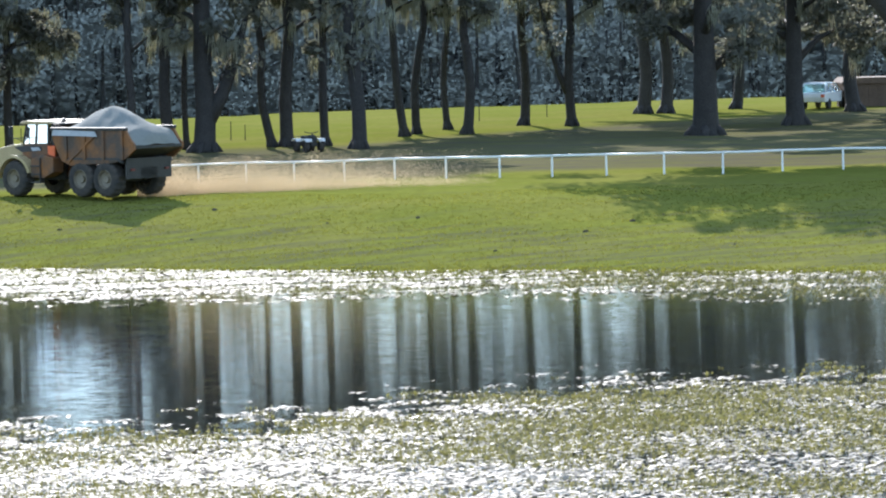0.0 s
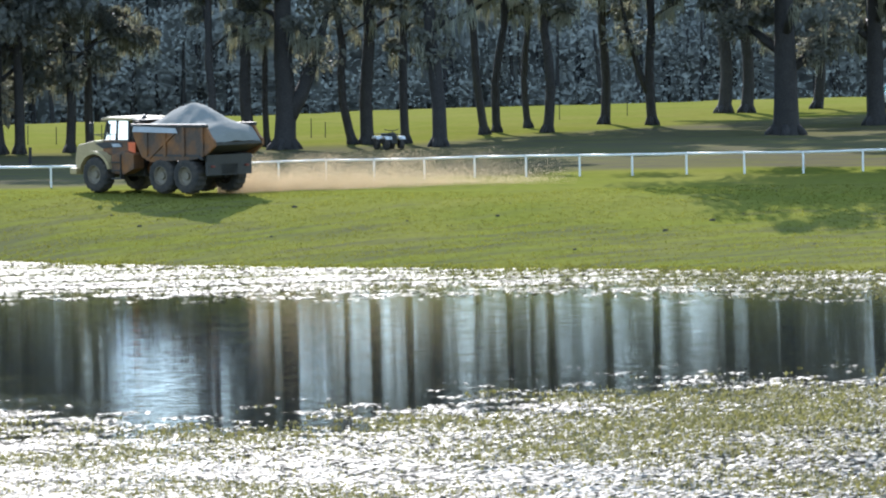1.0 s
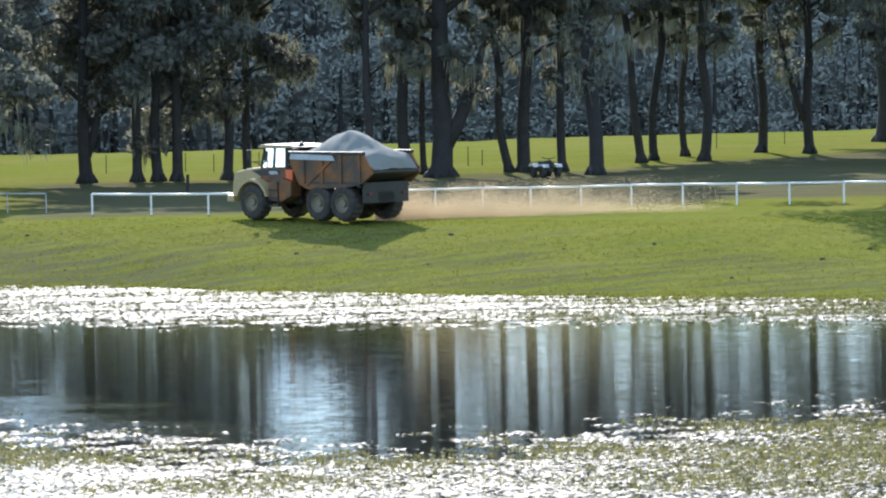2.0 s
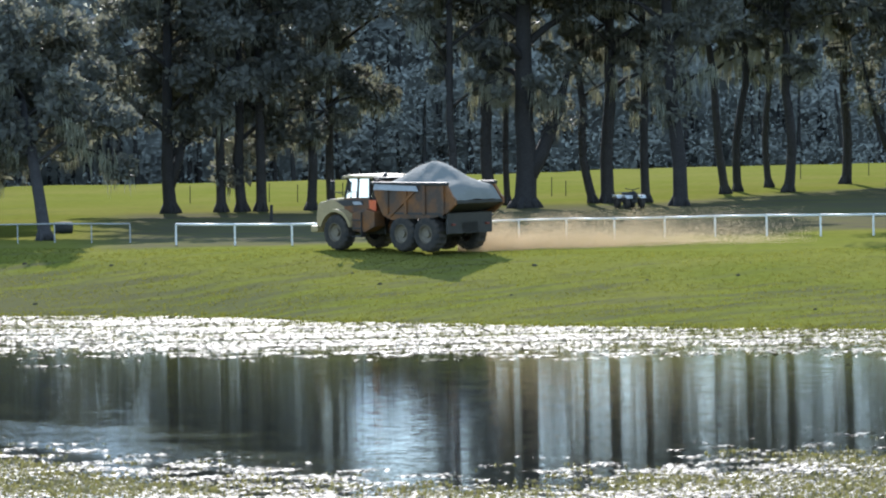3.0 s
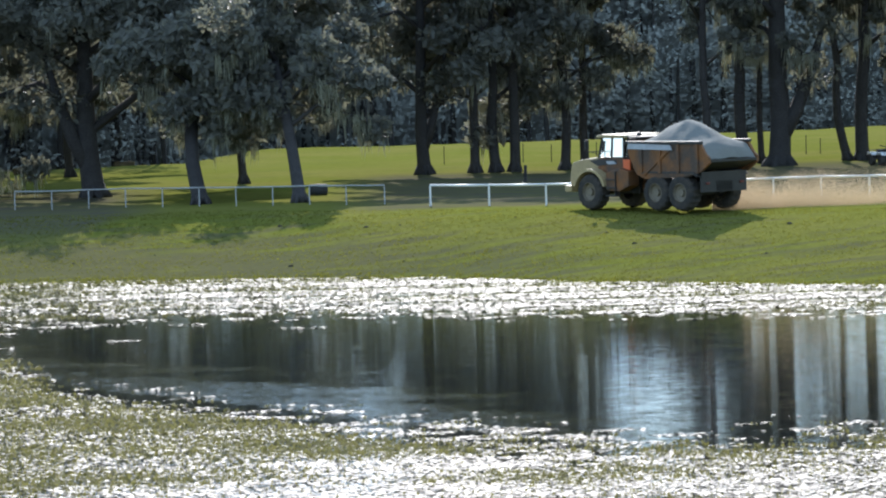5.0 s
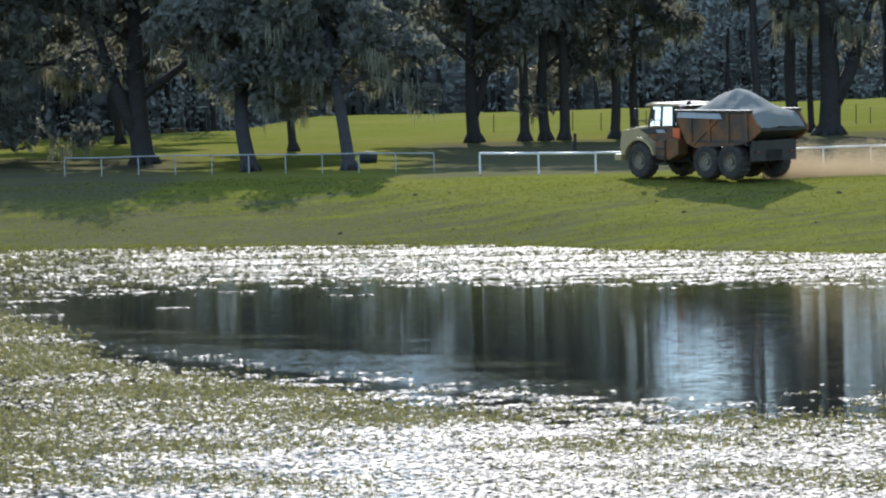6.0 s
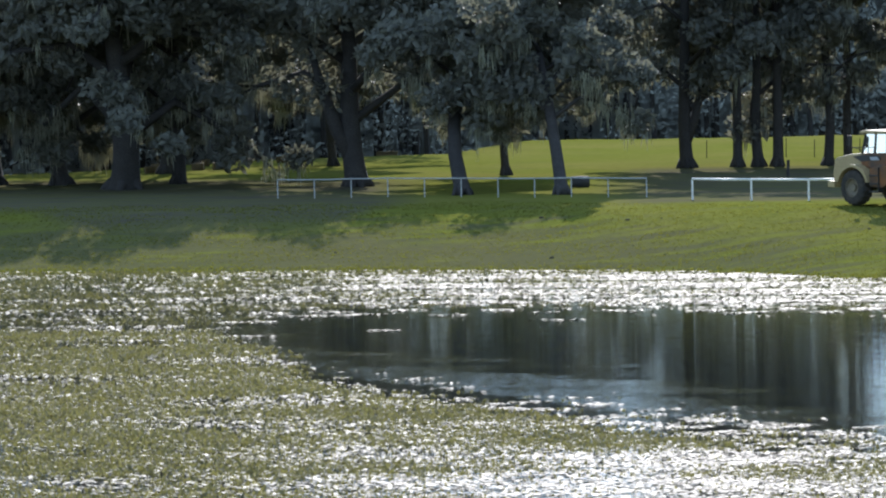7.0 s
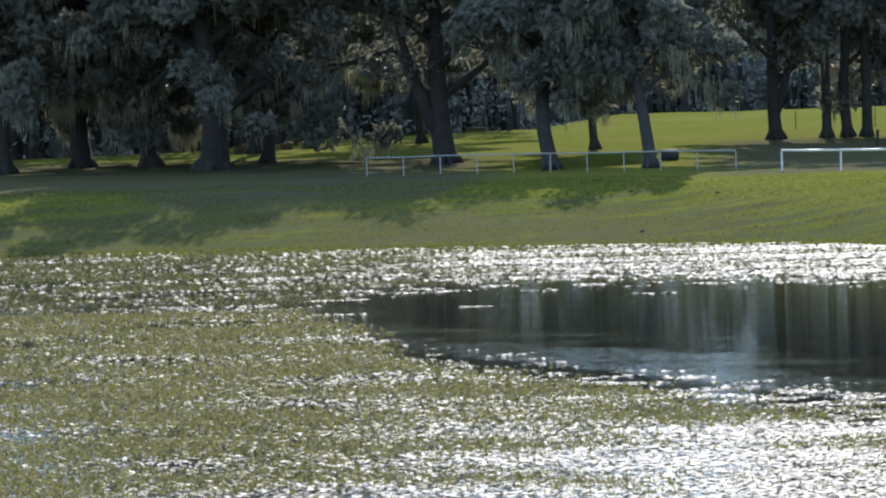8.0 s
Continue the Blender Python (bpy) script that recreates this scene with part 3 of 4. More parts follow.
    if moss:
        t = np.array([tuple(q) for q in tips])
        t = t[np.argsort(t[:, 2])]
        low_c = c[np.argsort(c[:, 2])]
        k = (rng.random(moss) ** 1.7 * len(t)).astype(int)       # most of it on the lower limbs
        k2 = (rng.random(moss) ** 1.7 * len(c)).astype(int)
        pick = rng.random(moss) < 0.6
        tops = np.where(pick[:, None], t[k], low_c[k2] - [0, 0, 0.4]) + rng.normal(size=(moss, 3)) * [0.3, 0.3, 0.15]
        ln = rng.uniform(0.3, 1.7, moss)
        tops, ln = np.repeat(tops, 7, 0), np.repeat(ln, 7)
        tops = tops + rng.normal(size=tops.shape) * [0.11, 0.11, 0.1]
        lv, lf = strands(rng, tops, ln * rng.uniform(0.35, 1.0, len(ln)), 0.024)
        tagged(mesh_ob("hanging_moss", lv, lf, MOSS, tree, "pale grey strands of hanging moss"), kind="stuff")
    return tree


OAKS = [  # direction u, v, trunk breadth, options
    (40, -277, 0.5, dict(moss=120, spread=7)), (3, -279, 0.55, dict(base=5.6, height=26, spread=5.5, leaves=9000)), (-84, -280, 0.6, dict(base=5.0, moss=150, low=0.3)), (-117, -280, 0.6, dict(base=4.6, moss=150)),
    (-155, -280, 0.55, dict(base=4.8, moss=150, low=0.3)), (-244, -281, 0.75, dict(base=3.6, moss=220, low=0.5, spread=5, leaves=7500, fork=0.6)),
    (249, -283, 0.5, dict(base=4.6, spread=7)), (325, -280, 0.7, dict(base=5, lean=-0.04)), (352, -278, 0.36, dict(base=5.5, spread=3)),
    (382, -283, 1.2, dict(base=4.6, fork=1.0, spread=5.5, height=21, leaves=8000)), (505, -277, 0.5, dict(lean=-0.09)), (530, -277, 0.75, dict(lean=0.03, base=5.6)),
    (597, -277, 0.5, dict(base=5.6)), (657, -284, 0.8, dict(lean=-0.06, base=5.5, height=21, fork=-0.25)), (738, -265, 0.5, dict(lean=-0.1, base=6.5)), (760, -262, 0.5, dict(lean=0.06, base=6.2)),
    (815, -254, 0.42, dict(base=6)), (848, -264, 0.6, dict(base=5.8)), (950, -250, 0.6, dict(base=6.0)), (1035, -254, 0.6, dict(base=5.6, fork=-0.7)),
    (1160, -236, 0.85, dict(base=5.2, moss=150)), (1200, -236, 0.8, dict(base=5.0)), (1270, -275, 1.45, dict(base=3.9, spread=5.5, leaves=8500, height=21)),
    (1325, -230, 0.7, dict(base=5)), (1430, -262, 1.1, dict(base=4.2, spread=5.5, leaves=8000, moss=150)), (1535, -240, 0.9, dict(base=4, moss=260, low=0.4, spread=5, leaves=7000)),
    (1640, -255, 0.9, dict(base=4, moss=220, low=0.4, spread=5)), (1760, -262, 0.9, dict(base=4, spread=5)),
    (-466, -323, 0.6, dict(height=11, back=11, base=4.0, lean=-0.2, moss=240, low=0.4, spread=4.2, leaves=9000)), (-565, -287, 0.45, dict(base=4.0, height=17, fork=0.45, moss=160, low=0.3)),
    (-640, -320, 0.72, dict(height=11, back=11, base=4.2, lean=-0.09, moss=220, spread=4.2, leaves=9500)), (-828, -303, 1.15, dict(base=3.8, lean=-0.08, fork=-0.9, spread=8, back=3, moss=220, low=0.4, leaves=20000, height=15.5)),
    (-1143, -291, 0.7, dict(height=18.5, back=-2.5, base=3.4, moss=320, low=0.4, spread=8, leaves=18000)), (-1240, -298, 1.5, dict(base=2.9, spread=8.5, back=-3, moss=260, low=0.6, leaves=24000, height=15.5)),
    (-1350, -288, 0.9, dict(height=12, base=3.2, spread=6.5, moss=420, low=0.6, leaves=9000)), (-1470, -285, 1.1, dict(height=12, base=3.2, spread=6, moss=480, low=0.6, leaves=9000)),
    (-1610, -292, 1.0, dict(height=12, base=3.4, spread=6, moss=480, low=0.6, leaves=9000)), (-1165, -272, 0.8, dict(base=3.8, height=26, spread=8.5, moss=340, low=0.3, leaves=20000)),
    # 1790: unseen oak off to the right, spread and leaned to shade the bank
    (1790, -322, 0.9, dict(lean=-0.78, base=9.2, spread=14, height=15, leaves=36000, moss=60)), (-870, -264, 0.5, dict(base=3.8, spread=5.5, height=17, moss=200, low=0.4, leaves=8000)),
]
for k, (u, v, w, opt) in enumerate(OAKS):
    if 30 < u < 1230:
        opt.update(airy=True, height=27 if u < 700 else 24)
    oak(u, v, w, seed=k, **opt)


# ---- white rail ----
def rail_fence(name, posts, v, height, label, thick=0.052, paint=RAILPAINT):
    fence = new(name)
    tagged(fence, label, "fence")
    places = []
    for u in posts:
        x, y, d = at(u, v(u))
        places.append(Vector((x, y, float(ground_z(x, y)))))
    fence.location = places[0]
    o = places[0]
    bm = bmesh.new()
    box(bm, -0.8 * thick, 0.8 * thick, -0.8 * thick, 0.8 * thick, -0.2, height - 0.04, 0.008)
    first = part("post", bm, paint, fence)
    first.location = places[0] - o
    for p in places[1:]:
        q = new("post", first.data)
        q.parent, q.location = fence, p - o
    for i in range(len(places) - 1):
        a, b = places[i] - o + Vector((0, 0, height)), places[i + 1] - o + Vector((0, 0, height))
        vs, fs = tube([a, a.lerp(b, 0.5) - Vector((0, 0, 0.012)), b], [thick] * 3, 8)
        mesh_ob("rail", vs, fs, paint, fence, smooth=True)


rail_fence("rail_fence", [-236, -132, -31, 47, 128, 207, 288, 371, 455, 540, 629, 718, 809, 904, 997, 1093, 1195, 1299, 1404, 1511, 1620, 1730],
           lambda u: lerp(u, (-236, -336), (-31, -340), (400, -341), (1700, -343)), 0.93, "long white racetrack rail on square posts")
rail_fence("rail_fence", [-317, -385, -450, -515, -580, -645, -710, -775, -840, -905, -970],
           lambda u: lerp(u, (-1040, -318), (-317, -330)), 0.88, "thin white rail beyond the oak trunks, greyed in its paint for shade", 0.032, SHADEPAINT)


# ---- hauler ----
def wheel(hauler, x, y, side):
    """A wide earthmover tyre on its rim; side +1 shows its face towards +y."""
    R, W = 0.74, 0.30
    w = new("wheel")
    w.parent, w.location = hauler, (x, y, R)
    prof = [(-W, 0.40), (-W, 0.56), (-W * 0.92, 0.67), (-W * 0.7, R - 0.015), (0, R), (W * 0.7, R - 0.015), (W * 0.92, 0.67), (W, 0.56), (W, 0.40)]
    n = 36
    vs, fs = [], []
    for k in range(n):
        a = 2 * math.pi * k / n
        for j, (py, pr) in enumerate(prof):
            lug = 0.0 if 0.6 > pr else (0.03 if (k // 1) % 2 else -0.01)
            vs.append(((pr + lug) * math.cos(a), py, (pr + lug) * math.sin(a)))
    m = len(prof)
    for k in range(n):
        for j in range(m - 1):
            q, r = k * m + j, ((k + 1) % n) * m + j
            fs.append((q, q + 1, r + 1, r))
    mesh_ob("tyre", vs, fs, RUBBER, w, "dusty black lugged tyre")
    prof = [(W * 0.9, 0.42), (W * 0.95, 0.37), (W * 0.6, 0.33), (W * 0.45, 0.16), (W * 0.75, 0.14), (W * 0.75, 0.0)]
    vs, fs = [], []
    for k in range(24):
        a = 2 * math.pi * k / 24
        for py, pr in prof:
            vs.append((pr * math.cos(a), py * side, pr * math.sin(a)))
    m = len(prof)
    for k in range(24):
        for j in range(m - 1):
            q, r = k * m + j, ((k + 1) % 24) * m + j
            fs.append((q, q + 1, r + 1, r))
    mesh_ob("rim", vs, fs, RIM, w, "dull yellow rim", smooth=False)
    return w


def build_hauler(u, v, z, yaw):
    """Six-wheel articulated hauler; x runs forward from the front bumper, y to its left side, origin under the left front hub's axle middle."""
    h = new("dump_truck")
    x, y, d = at(u, v, z)
    tagged(h, "ochre articulated dump truck heaped with grey sand on the grass", "dump truck")
    fwd = Vector((-math.cos(radians(yaw)), math.sin(radians(yaw)), 0))
    left = Vector((-fwd.y, fwd.x, 0))
    near = Vector((x, y, z))                    # ground under the left front tyre
    o = near - left * 1.12 * 1.05 + fwd * 1.6 * 1.07
    h.matrix_world = Matrix(((fwd.x, left.x, 0, o.x), (fwd.y, left.y, 0, o.y), (0, 0, 1, o.z), (0, 0, 0, 1))) @ Matrix.Diagonal((1.04, 1.04, 1.02, 1))
    for wx in (-1.6, -5.6, -7.05):
        for s in (1, -1):
            wheel(h, wx, 1.12 * s, s)
    # front unit
    bm = prism(bmesh.new(), [(0.0, 0.95), (0.03, 1.35), (-0.06, 1.86), (-0.2, 1.98), (-1.0, 2.12), (-1.95, 2.2), (-1.95, 1.3), (-0.7, 1.3), (-0.45, 0.95)], -0.95, 0.95, 0.05)
    hood = part("hood", bm, HOODPAINT, h, "faded cream sloping engine hood")
    bm = bmesh.new()
    for k in range(6):
        box(bm, 0.012, 0.05, -0.6, 0.6, 1.1 + 0.12 * k, 1.17 + 0.12 * k, 0.01)
    part("grille", bm, DARKSTEEL, hood)
    for s in (1, -1):
        bm = box(bmesh.new(), -0.02, 0.06, s * 0.78 - 0.13, s * 0.78 + 0.13, 1.25, 1.45, 0.03)
        part("headlight", bm, GLASS, hood)
        pts = [(-1.6 + 1.0 * math.cos(a), 0.74 + 0.98 * math.sin(a)) for a in np.linspace(radians(15), radians(165), 12)]
        pts += [(-1.6 + 0.88 * math.cos(a), 0.74 + 0.86 * math.sin(a)) for a in np.linspace(radians(165), radians(15), 12)]
        part("mudguard", prism(bmesh.new(), pts, s * 0.8, s * 1.42), HOODPAINT, h, "cream arched mudguard")
        bm = bmesh.new()
        for k in range(3):
            box(bm, -3.15, -2.6, s * 1.05 if s > 0 else -1.38, s * 1.38 if s > 0 else -1.05, 0.55 + 0.34 * k, 0.61 + 0.34 * k, 0.01)
        box(bm, -3.17, -3.12, min(s * 1.1, s * 1.36), max(s * 1.1, s * 1.36), 0.55, 1.6, 0.01)
        part("step", bm, DARKSTEEL, h)
        bm = prism(bmesh.new(), [(-2.55, 0.8), (-2.55, 1.55), (-3.3, 1.75), (-3.9, 1.6), (-3.9, 1.0), (-3.3, 0.75)], min(s * 0.7, s * 1.3), max(s * 0.7, s * 1.3), 0.04)
        part("tank", bm, HAULER, h, "ochre side tank")
    bm = box(bmesh.new(), -0.3, 0.12, -1.2, 1.2, 0.72, 1.0, 0.05)
    part("bumper", bm, HOODPAINT, h)
    bm = box(bmesh.new(), -3.7, -0.5, -0.5, 0.5, 0.65, 1.3, 0.04)
    part("front_frame", bm, DARKSTEEL, h)
    # cab: lower shell, four posts, roof, glass
    cab = part("cab", prism(bmesh.new(), [(-1.75, 1.55), (-1.72, 2.12), (-2.2, 2.2), (-3.3, 2.2), (-3.42, 1.55)], -1.0, 1.0, 0.04), HAULER, h, "ochre cab with wide windows")
    for px, lean_ in ((-1.78, -0.18), (-2.55, -0.02), (-3.28, 0.02)):
        for s in (1, -1):
            vs, fs = tube([(px, s * 0.95, 2.15), (px + lean_, s * 0.9, 3.02)], [0.055, 0.05], 6)
            mesh_ob("pillar", vs, fs, DARKSTEEL, cab)
    part("cab_roof", prism(bmesh.new(), [(-1.72, 3.0), (-1.78, 3.1), (-2.1, 3.15), (-3.4, 3.13), (-3.5, 3.05), (-3.5, 3.0)], -1.08, 1.08, 0.03), HOODPAINT, cab, "pale cab roof")
    for a, b, c, d_ in (((-1.79, -0.9, 2.16), (-1.79, 0.9, 2.16), (-1.95, 0.86, 2.99), (-1.95, -0.86, 2.99)),
                        ((-3.29, -0.9, 2.16), (-3.29, 0.9, 2.16), (-3.27, 0.86, 2.99), (-3.27, -0.86, 2.99))):
        bm = bmesh.new()
        f = bm.faces.new([bm.verts.new(q) for q in (a, b, c, d_)])
        bmesh.ops.solidify(bm, geom=[f], thickness=0.012)
        part("windscreen", bm, GLASS, cab).visible_shadow = False
    for s in (1, -1):
        for x0, x1, t0, t1 in ((-1.85, -2.5, -1.98, -2.52), (-2.6, -3.22, -2.62, -3.2)):
            bm = bmesh.new()
            f = bm.faces.new([bm.verts.new(q) for q in ((x0, s * 0.95, 2.2), (x1, s * 0.95, 2.2), (t1, s * 0.9, 2.98), (t0, s * 0.9, 2.98))])
            bmesh.ops.solidify(bm, geom=[f], thickness=0.012)
            part("side_window", bm, GLASS, cab).visible_shadow = False
    bm = box(bmesh.new(), -2.9, -2.45, -0.25, 0.25, 1.9, 2.75, 0.1)
    part("driver_seat", bm, DARKSTEEL, cab)
    for s in (1, -1):
        vs, fs = tube([(-1.8, s * 0.98, 2.3), (-1.55, s * 1.35, 2.45), (-1.5, s * 1.38, 2.95)], [0.018] * 3, 5)
        mesh_ob("mirror_arm", vs, fs, DARKSTEEL, cab)
        part("mirror", box(bmesh.new(), -1.54, -1.46, s * 1.38 - 0.11, s * 1.38 + 0.11, 2.5, 2.92, 0.03), DARKSTEEL, cab)
    vs, fs = tube([(-1.2, 1.0, 2.12), (-1.2, 1.0, 2.4), (-2.3, 1.1, 2.45), (-2.3, 1.1, 2.15)], [0.02] * 4, 5)
    mesh_ob("grab_rail", vs, fs, DARKSTEEL, h)
    bm = prism(bmesh.new(), [(-2.3, 2.02), (-2.75, 2.03), (-2.9, 1.9), (-2.4, 1.88)], 1.0, 1.05, 0.01)
    part("side_panel", bm, PANELBLUE, h, "scuffed pale side decal panel")
    for s in (1, -1):
        bm = prism(bmesh.new(), [(-1.25, 2.04), (-1.95, 2.1), (-2.9, 2.08), (-2.95, 1.9), (-2.5, 1.88), (-1.75, 1.82)], min(s * 0.9, s * 1.02), max(s * 0.9, s * 1.02), 0.01)
        part("cab_dark_panel", bm, DARKPAINT, h, "dark panel under the cab window")
        # black beam and guard added to fill the dark area over the rear wheels
        bm = prism(bmesh.new(), [(-5.3, 0.62), (-5.3, 0.9), (-6.1, 1.2), (-6.6, 1.2), (-7.35, 0.9), (-7.35, 0.62)], min(s * 0.55, s * 0.78), max(s * 0.55, s * 0.78), 0.03)
        part("bogie_beam", bm, DARKPAINT, h)
        bm = prism(bmesh.new(), [(-4.75, 1.5), (-4.9, 1.62), (-7.9, 1.62), (-8.15, 1.45), (-8.1, 1.4), (-7.8, 1.54), (-5.0, 1.54)], min(s * 0.85, s * 1.42), max(s * 0.85, s * 1.42))
        part("rear_mudguard", bm, DARKPAINT, h)
    # behind the cab
    bm = box(bmesh.new(), -4.4, -3.5, -0.95, 0.95, 2.98, 3.06, 0.02)
    part("rock_guard", bm, DARKSTEEL, h)
    for s in (1, -1):
        bm = prism(bmesh.new(), [(-3.3, 2.1), (-3.75, 2.1), (-3.72, 1.6), (-3.5, 1.2), (-3.35, 1.5)], min(s * 0.98, s * 1.04), max(s * 0.98, s * 1.04), 0.01)
        part("warning_panel", bm, ORANGE, h, "orange warning panel behind the cab")
        vs, fs = tube([(-3.5, s * 0.9, 1.5), (-3.5, s * 0.9, 3.0)], [0.05, 0.05], 6)
        mesh_ob("guard_post", vs, fs, DARKSTEEL, h)
    vs, fs = tube([(-3.7, 0.55, 1.2), (-3.7, 0.55, 3.0), (-3.85, 0.55, 3.2)], [0.1, 0.1, 0.09], 10)
    mesh_ob("exhaust", vs, fs, DARKSTEEL, h, smooth=True)
    vs, fs = tube([(-3.55, 0, 0.95), (-4.6, 0, 0.95)], [0.36, 0.32], 12)
    mesh_ob("hitch", vs, fs, HAULER, h, smooth=True)
    bm = box(bmesh.new(), -8.2, -4.3, -0.5, 0.5, 0.75, 1.25, 0.04)
    part("rear_frame", bm, DARKSTEEL, h)
    for wx in (-1.6, -5.6, -7.05):
        vs, fs = tube([(wx, -1.0, 0.74), (wx, 1.0, 0.74)], [0.17, 0.17], 10)
        mesh_ob("axle", vs, fs, DARKSTEEL, h)
    for s in (1, -1):
        vs, fs = tube([(-4.9, s * 0.85, 1.05), (-6.2, s * 0.85, 2.2)], [0.11, 0.07], 8)
        mesh_ob("tipping_ram", vs, fs, HAULER, h)
    # body: side walls, front wall, floor with its raised tail
    side = [(-3.95, 2.88), (-8.3, 2.78), (-8.6, 2.35), (-8.8, 2.2), (-8.8, 1.95), (-8.3, 1.6), (-7.6, 1.42), (-5.0, 1.3), (-4.5, 1.5), (-4.05, 2.3)]
    body = None
    for s in (1, -1):
        bm = prism(bmesh.new(), side, min(s * 1.28, s * 1.40), max(s * 1.28, s * 1.40), 0.02)
        q = part("body_side", bm, HAULER, h, "dirty ochre steel body side")
        body = body or q
        bm = box(bmesh.new(), -8.35, -3.9, min(s * 1.26, s * 1.46), max(s * 1.26, s * 1.46), 2.74, 2.88, 0.03)
        part("top_rail", bm, DARKSTEEL, h)
        for bx in (-4.9, -6.0, -7.1, -8.2):
            bm = prism(bmesh.new(), [(bx, 1.55), (bx + 0.16, 1.55), (bx + 0.16, 2.75), (bx, 2.75)], min(s * 1.39, s * 1.46), max(s * 1.39, s * 1.46), 0.015)
            part("body_rib", bm, HAULER, h)
        bm = prism(bmesh.new(), [(-4.05, 2.55), (-4.15, 2.78), (-6.6, 2.72), (-6.75, 2.5), (-5.8, 2.52)], min(s * 1.465, s * 1.485), max(s * 1.465, s * 1.485))
        part("body_panel", bm, PANELBLUE, h, "pale scuffed lettering panel")
        bm = prism(bmesh.new(), [(-5.0, 1.42), (-4.9, 1.5), (-6.4, 2.55), (-6.55, 2.5)], min(s * 1.40, s * 1.45), max(s * 1.40, s * 1.45), 0.01)
        part("diagonal_rib", bm, HAULER, h)
    bm = prism(bmesh.new(), [(-3.95, 3.0), (-4.07, 3.0), (-4.17, 2.3), (-4.6, 1.6), (-4.5, 1.5), (-4.05, 2.25)], -1.28, 1.28, 0.01)
    part("body_front", bm, HAULER, h)
    bm = prism(bmesh.new(), [(-4.5, 1.52), (-5.0, 1.42), (-7.9, 1.66), (-8.8, 2.0), (-8.8, 2.12), (-7.9, 1.8), (-5.0, 1.58), (-4.6, 1.7)], -1.28, 1.28, 0.01)
    part("body_floor", bm, DARKSTEEL, h)
    bm = prism(bmesh.new(), [(-8.1, 1.6), (-8.2, 1.6), (-8.2, 0.75), (-8.1, 0.75)], -1.25, 1.25, 0.01)
    part("mud_flap", bm, DARKSTEEL, h)
    for s in (1, -1):
        part("tail_light", box(bmesh.new(), -8.27, -8.2, s * 0.95 - 0.1, s * 0.95 + 0.1, 1.08, 1.17, 0.02), DULLRED, h)
    # heaped load
    nx, ny = 36, 20
    vs, fs = [], []
    for i in range(nx + 1):
        for j in range(ny + 1):
            lx, ly = -4.1 - 4.65 * i / nx, -1.27 + 2.54 * j / ny
            edge = min(1.0, (1 - abs(ly) / 1.27) * 1.15)
            along = np.interp(lx, [-8.75, -8.6, -7.9, -6.9, -6.2, -5.2, -4.5, -4.1], [2.15, 2.6, 3.05, 3.55, 3.72, 3.45, 3.05, 2.8])
            side_z = np.interp(lx, [-8.75, -8.55, -8.2, -4.1], [2.12, 2.35, 2.72, 2.74])
            z_ = side_z + max(along - side_z, 0) * edge ** 0.85 + 0.04 * noise.noise(Vector((lx * 2.1, ly * 2.1, 0))) + 0.02 * noise.noise(Vector((lx * 7, ly * 7, 3)))
            vs.append((lx, ly, z_))
    for i in range(nx):
        for j in range(ny):
            a = i * (ny + 1) + j
            fs.append((a, a + 1, a + ny + 2, a + ny + 1))
    base = len(vs)
    vs += [(-4.1, -1.27, 2.0), (-4.1, 1.27, 2.0), (-8.75, 1.27, 2.05), (-8.75, -1.27, 2.05)]
    fs.append((base, base + 1, base + 2, base + 3))
    heap = mesh_ob("load", vs, fs, SAND, h, "grey sand heaped above the body", smooth=True)
    return h


build_hauler(55, -350, 2.2, 48)


# ---- quad bike, cars, barrel, bales ----
DARKPLASTIC = material("dark_plastic", (0.035, 0.037, 0.04), 0.75, var=0.2, scale=4, fine=20, bump=0.05)
CARWHITE = material("white_car_paint", (0.75, 0.76, 0.77), 0.2, var=0.03, scale=2, fine=10, bump=0)
HAY = material("weathered_hay", (0.16, 0.12, 0.06), 0.95, var=0.35, scale=3, fine=30, bump=0.8)
SHEDWOOD = material("brown_boards", (0.14, 0.095, 0.07), 0.85, var=0.25, scale=2, fine=18, bump=0.3)


def place(ob, u, v, turn=0.0, z=None):
    x, y, d = at(u, v)
    ob.matrix_world = pose(x, y, float(ground_z(x, y)) if z is None else z, 0, 0, turn)


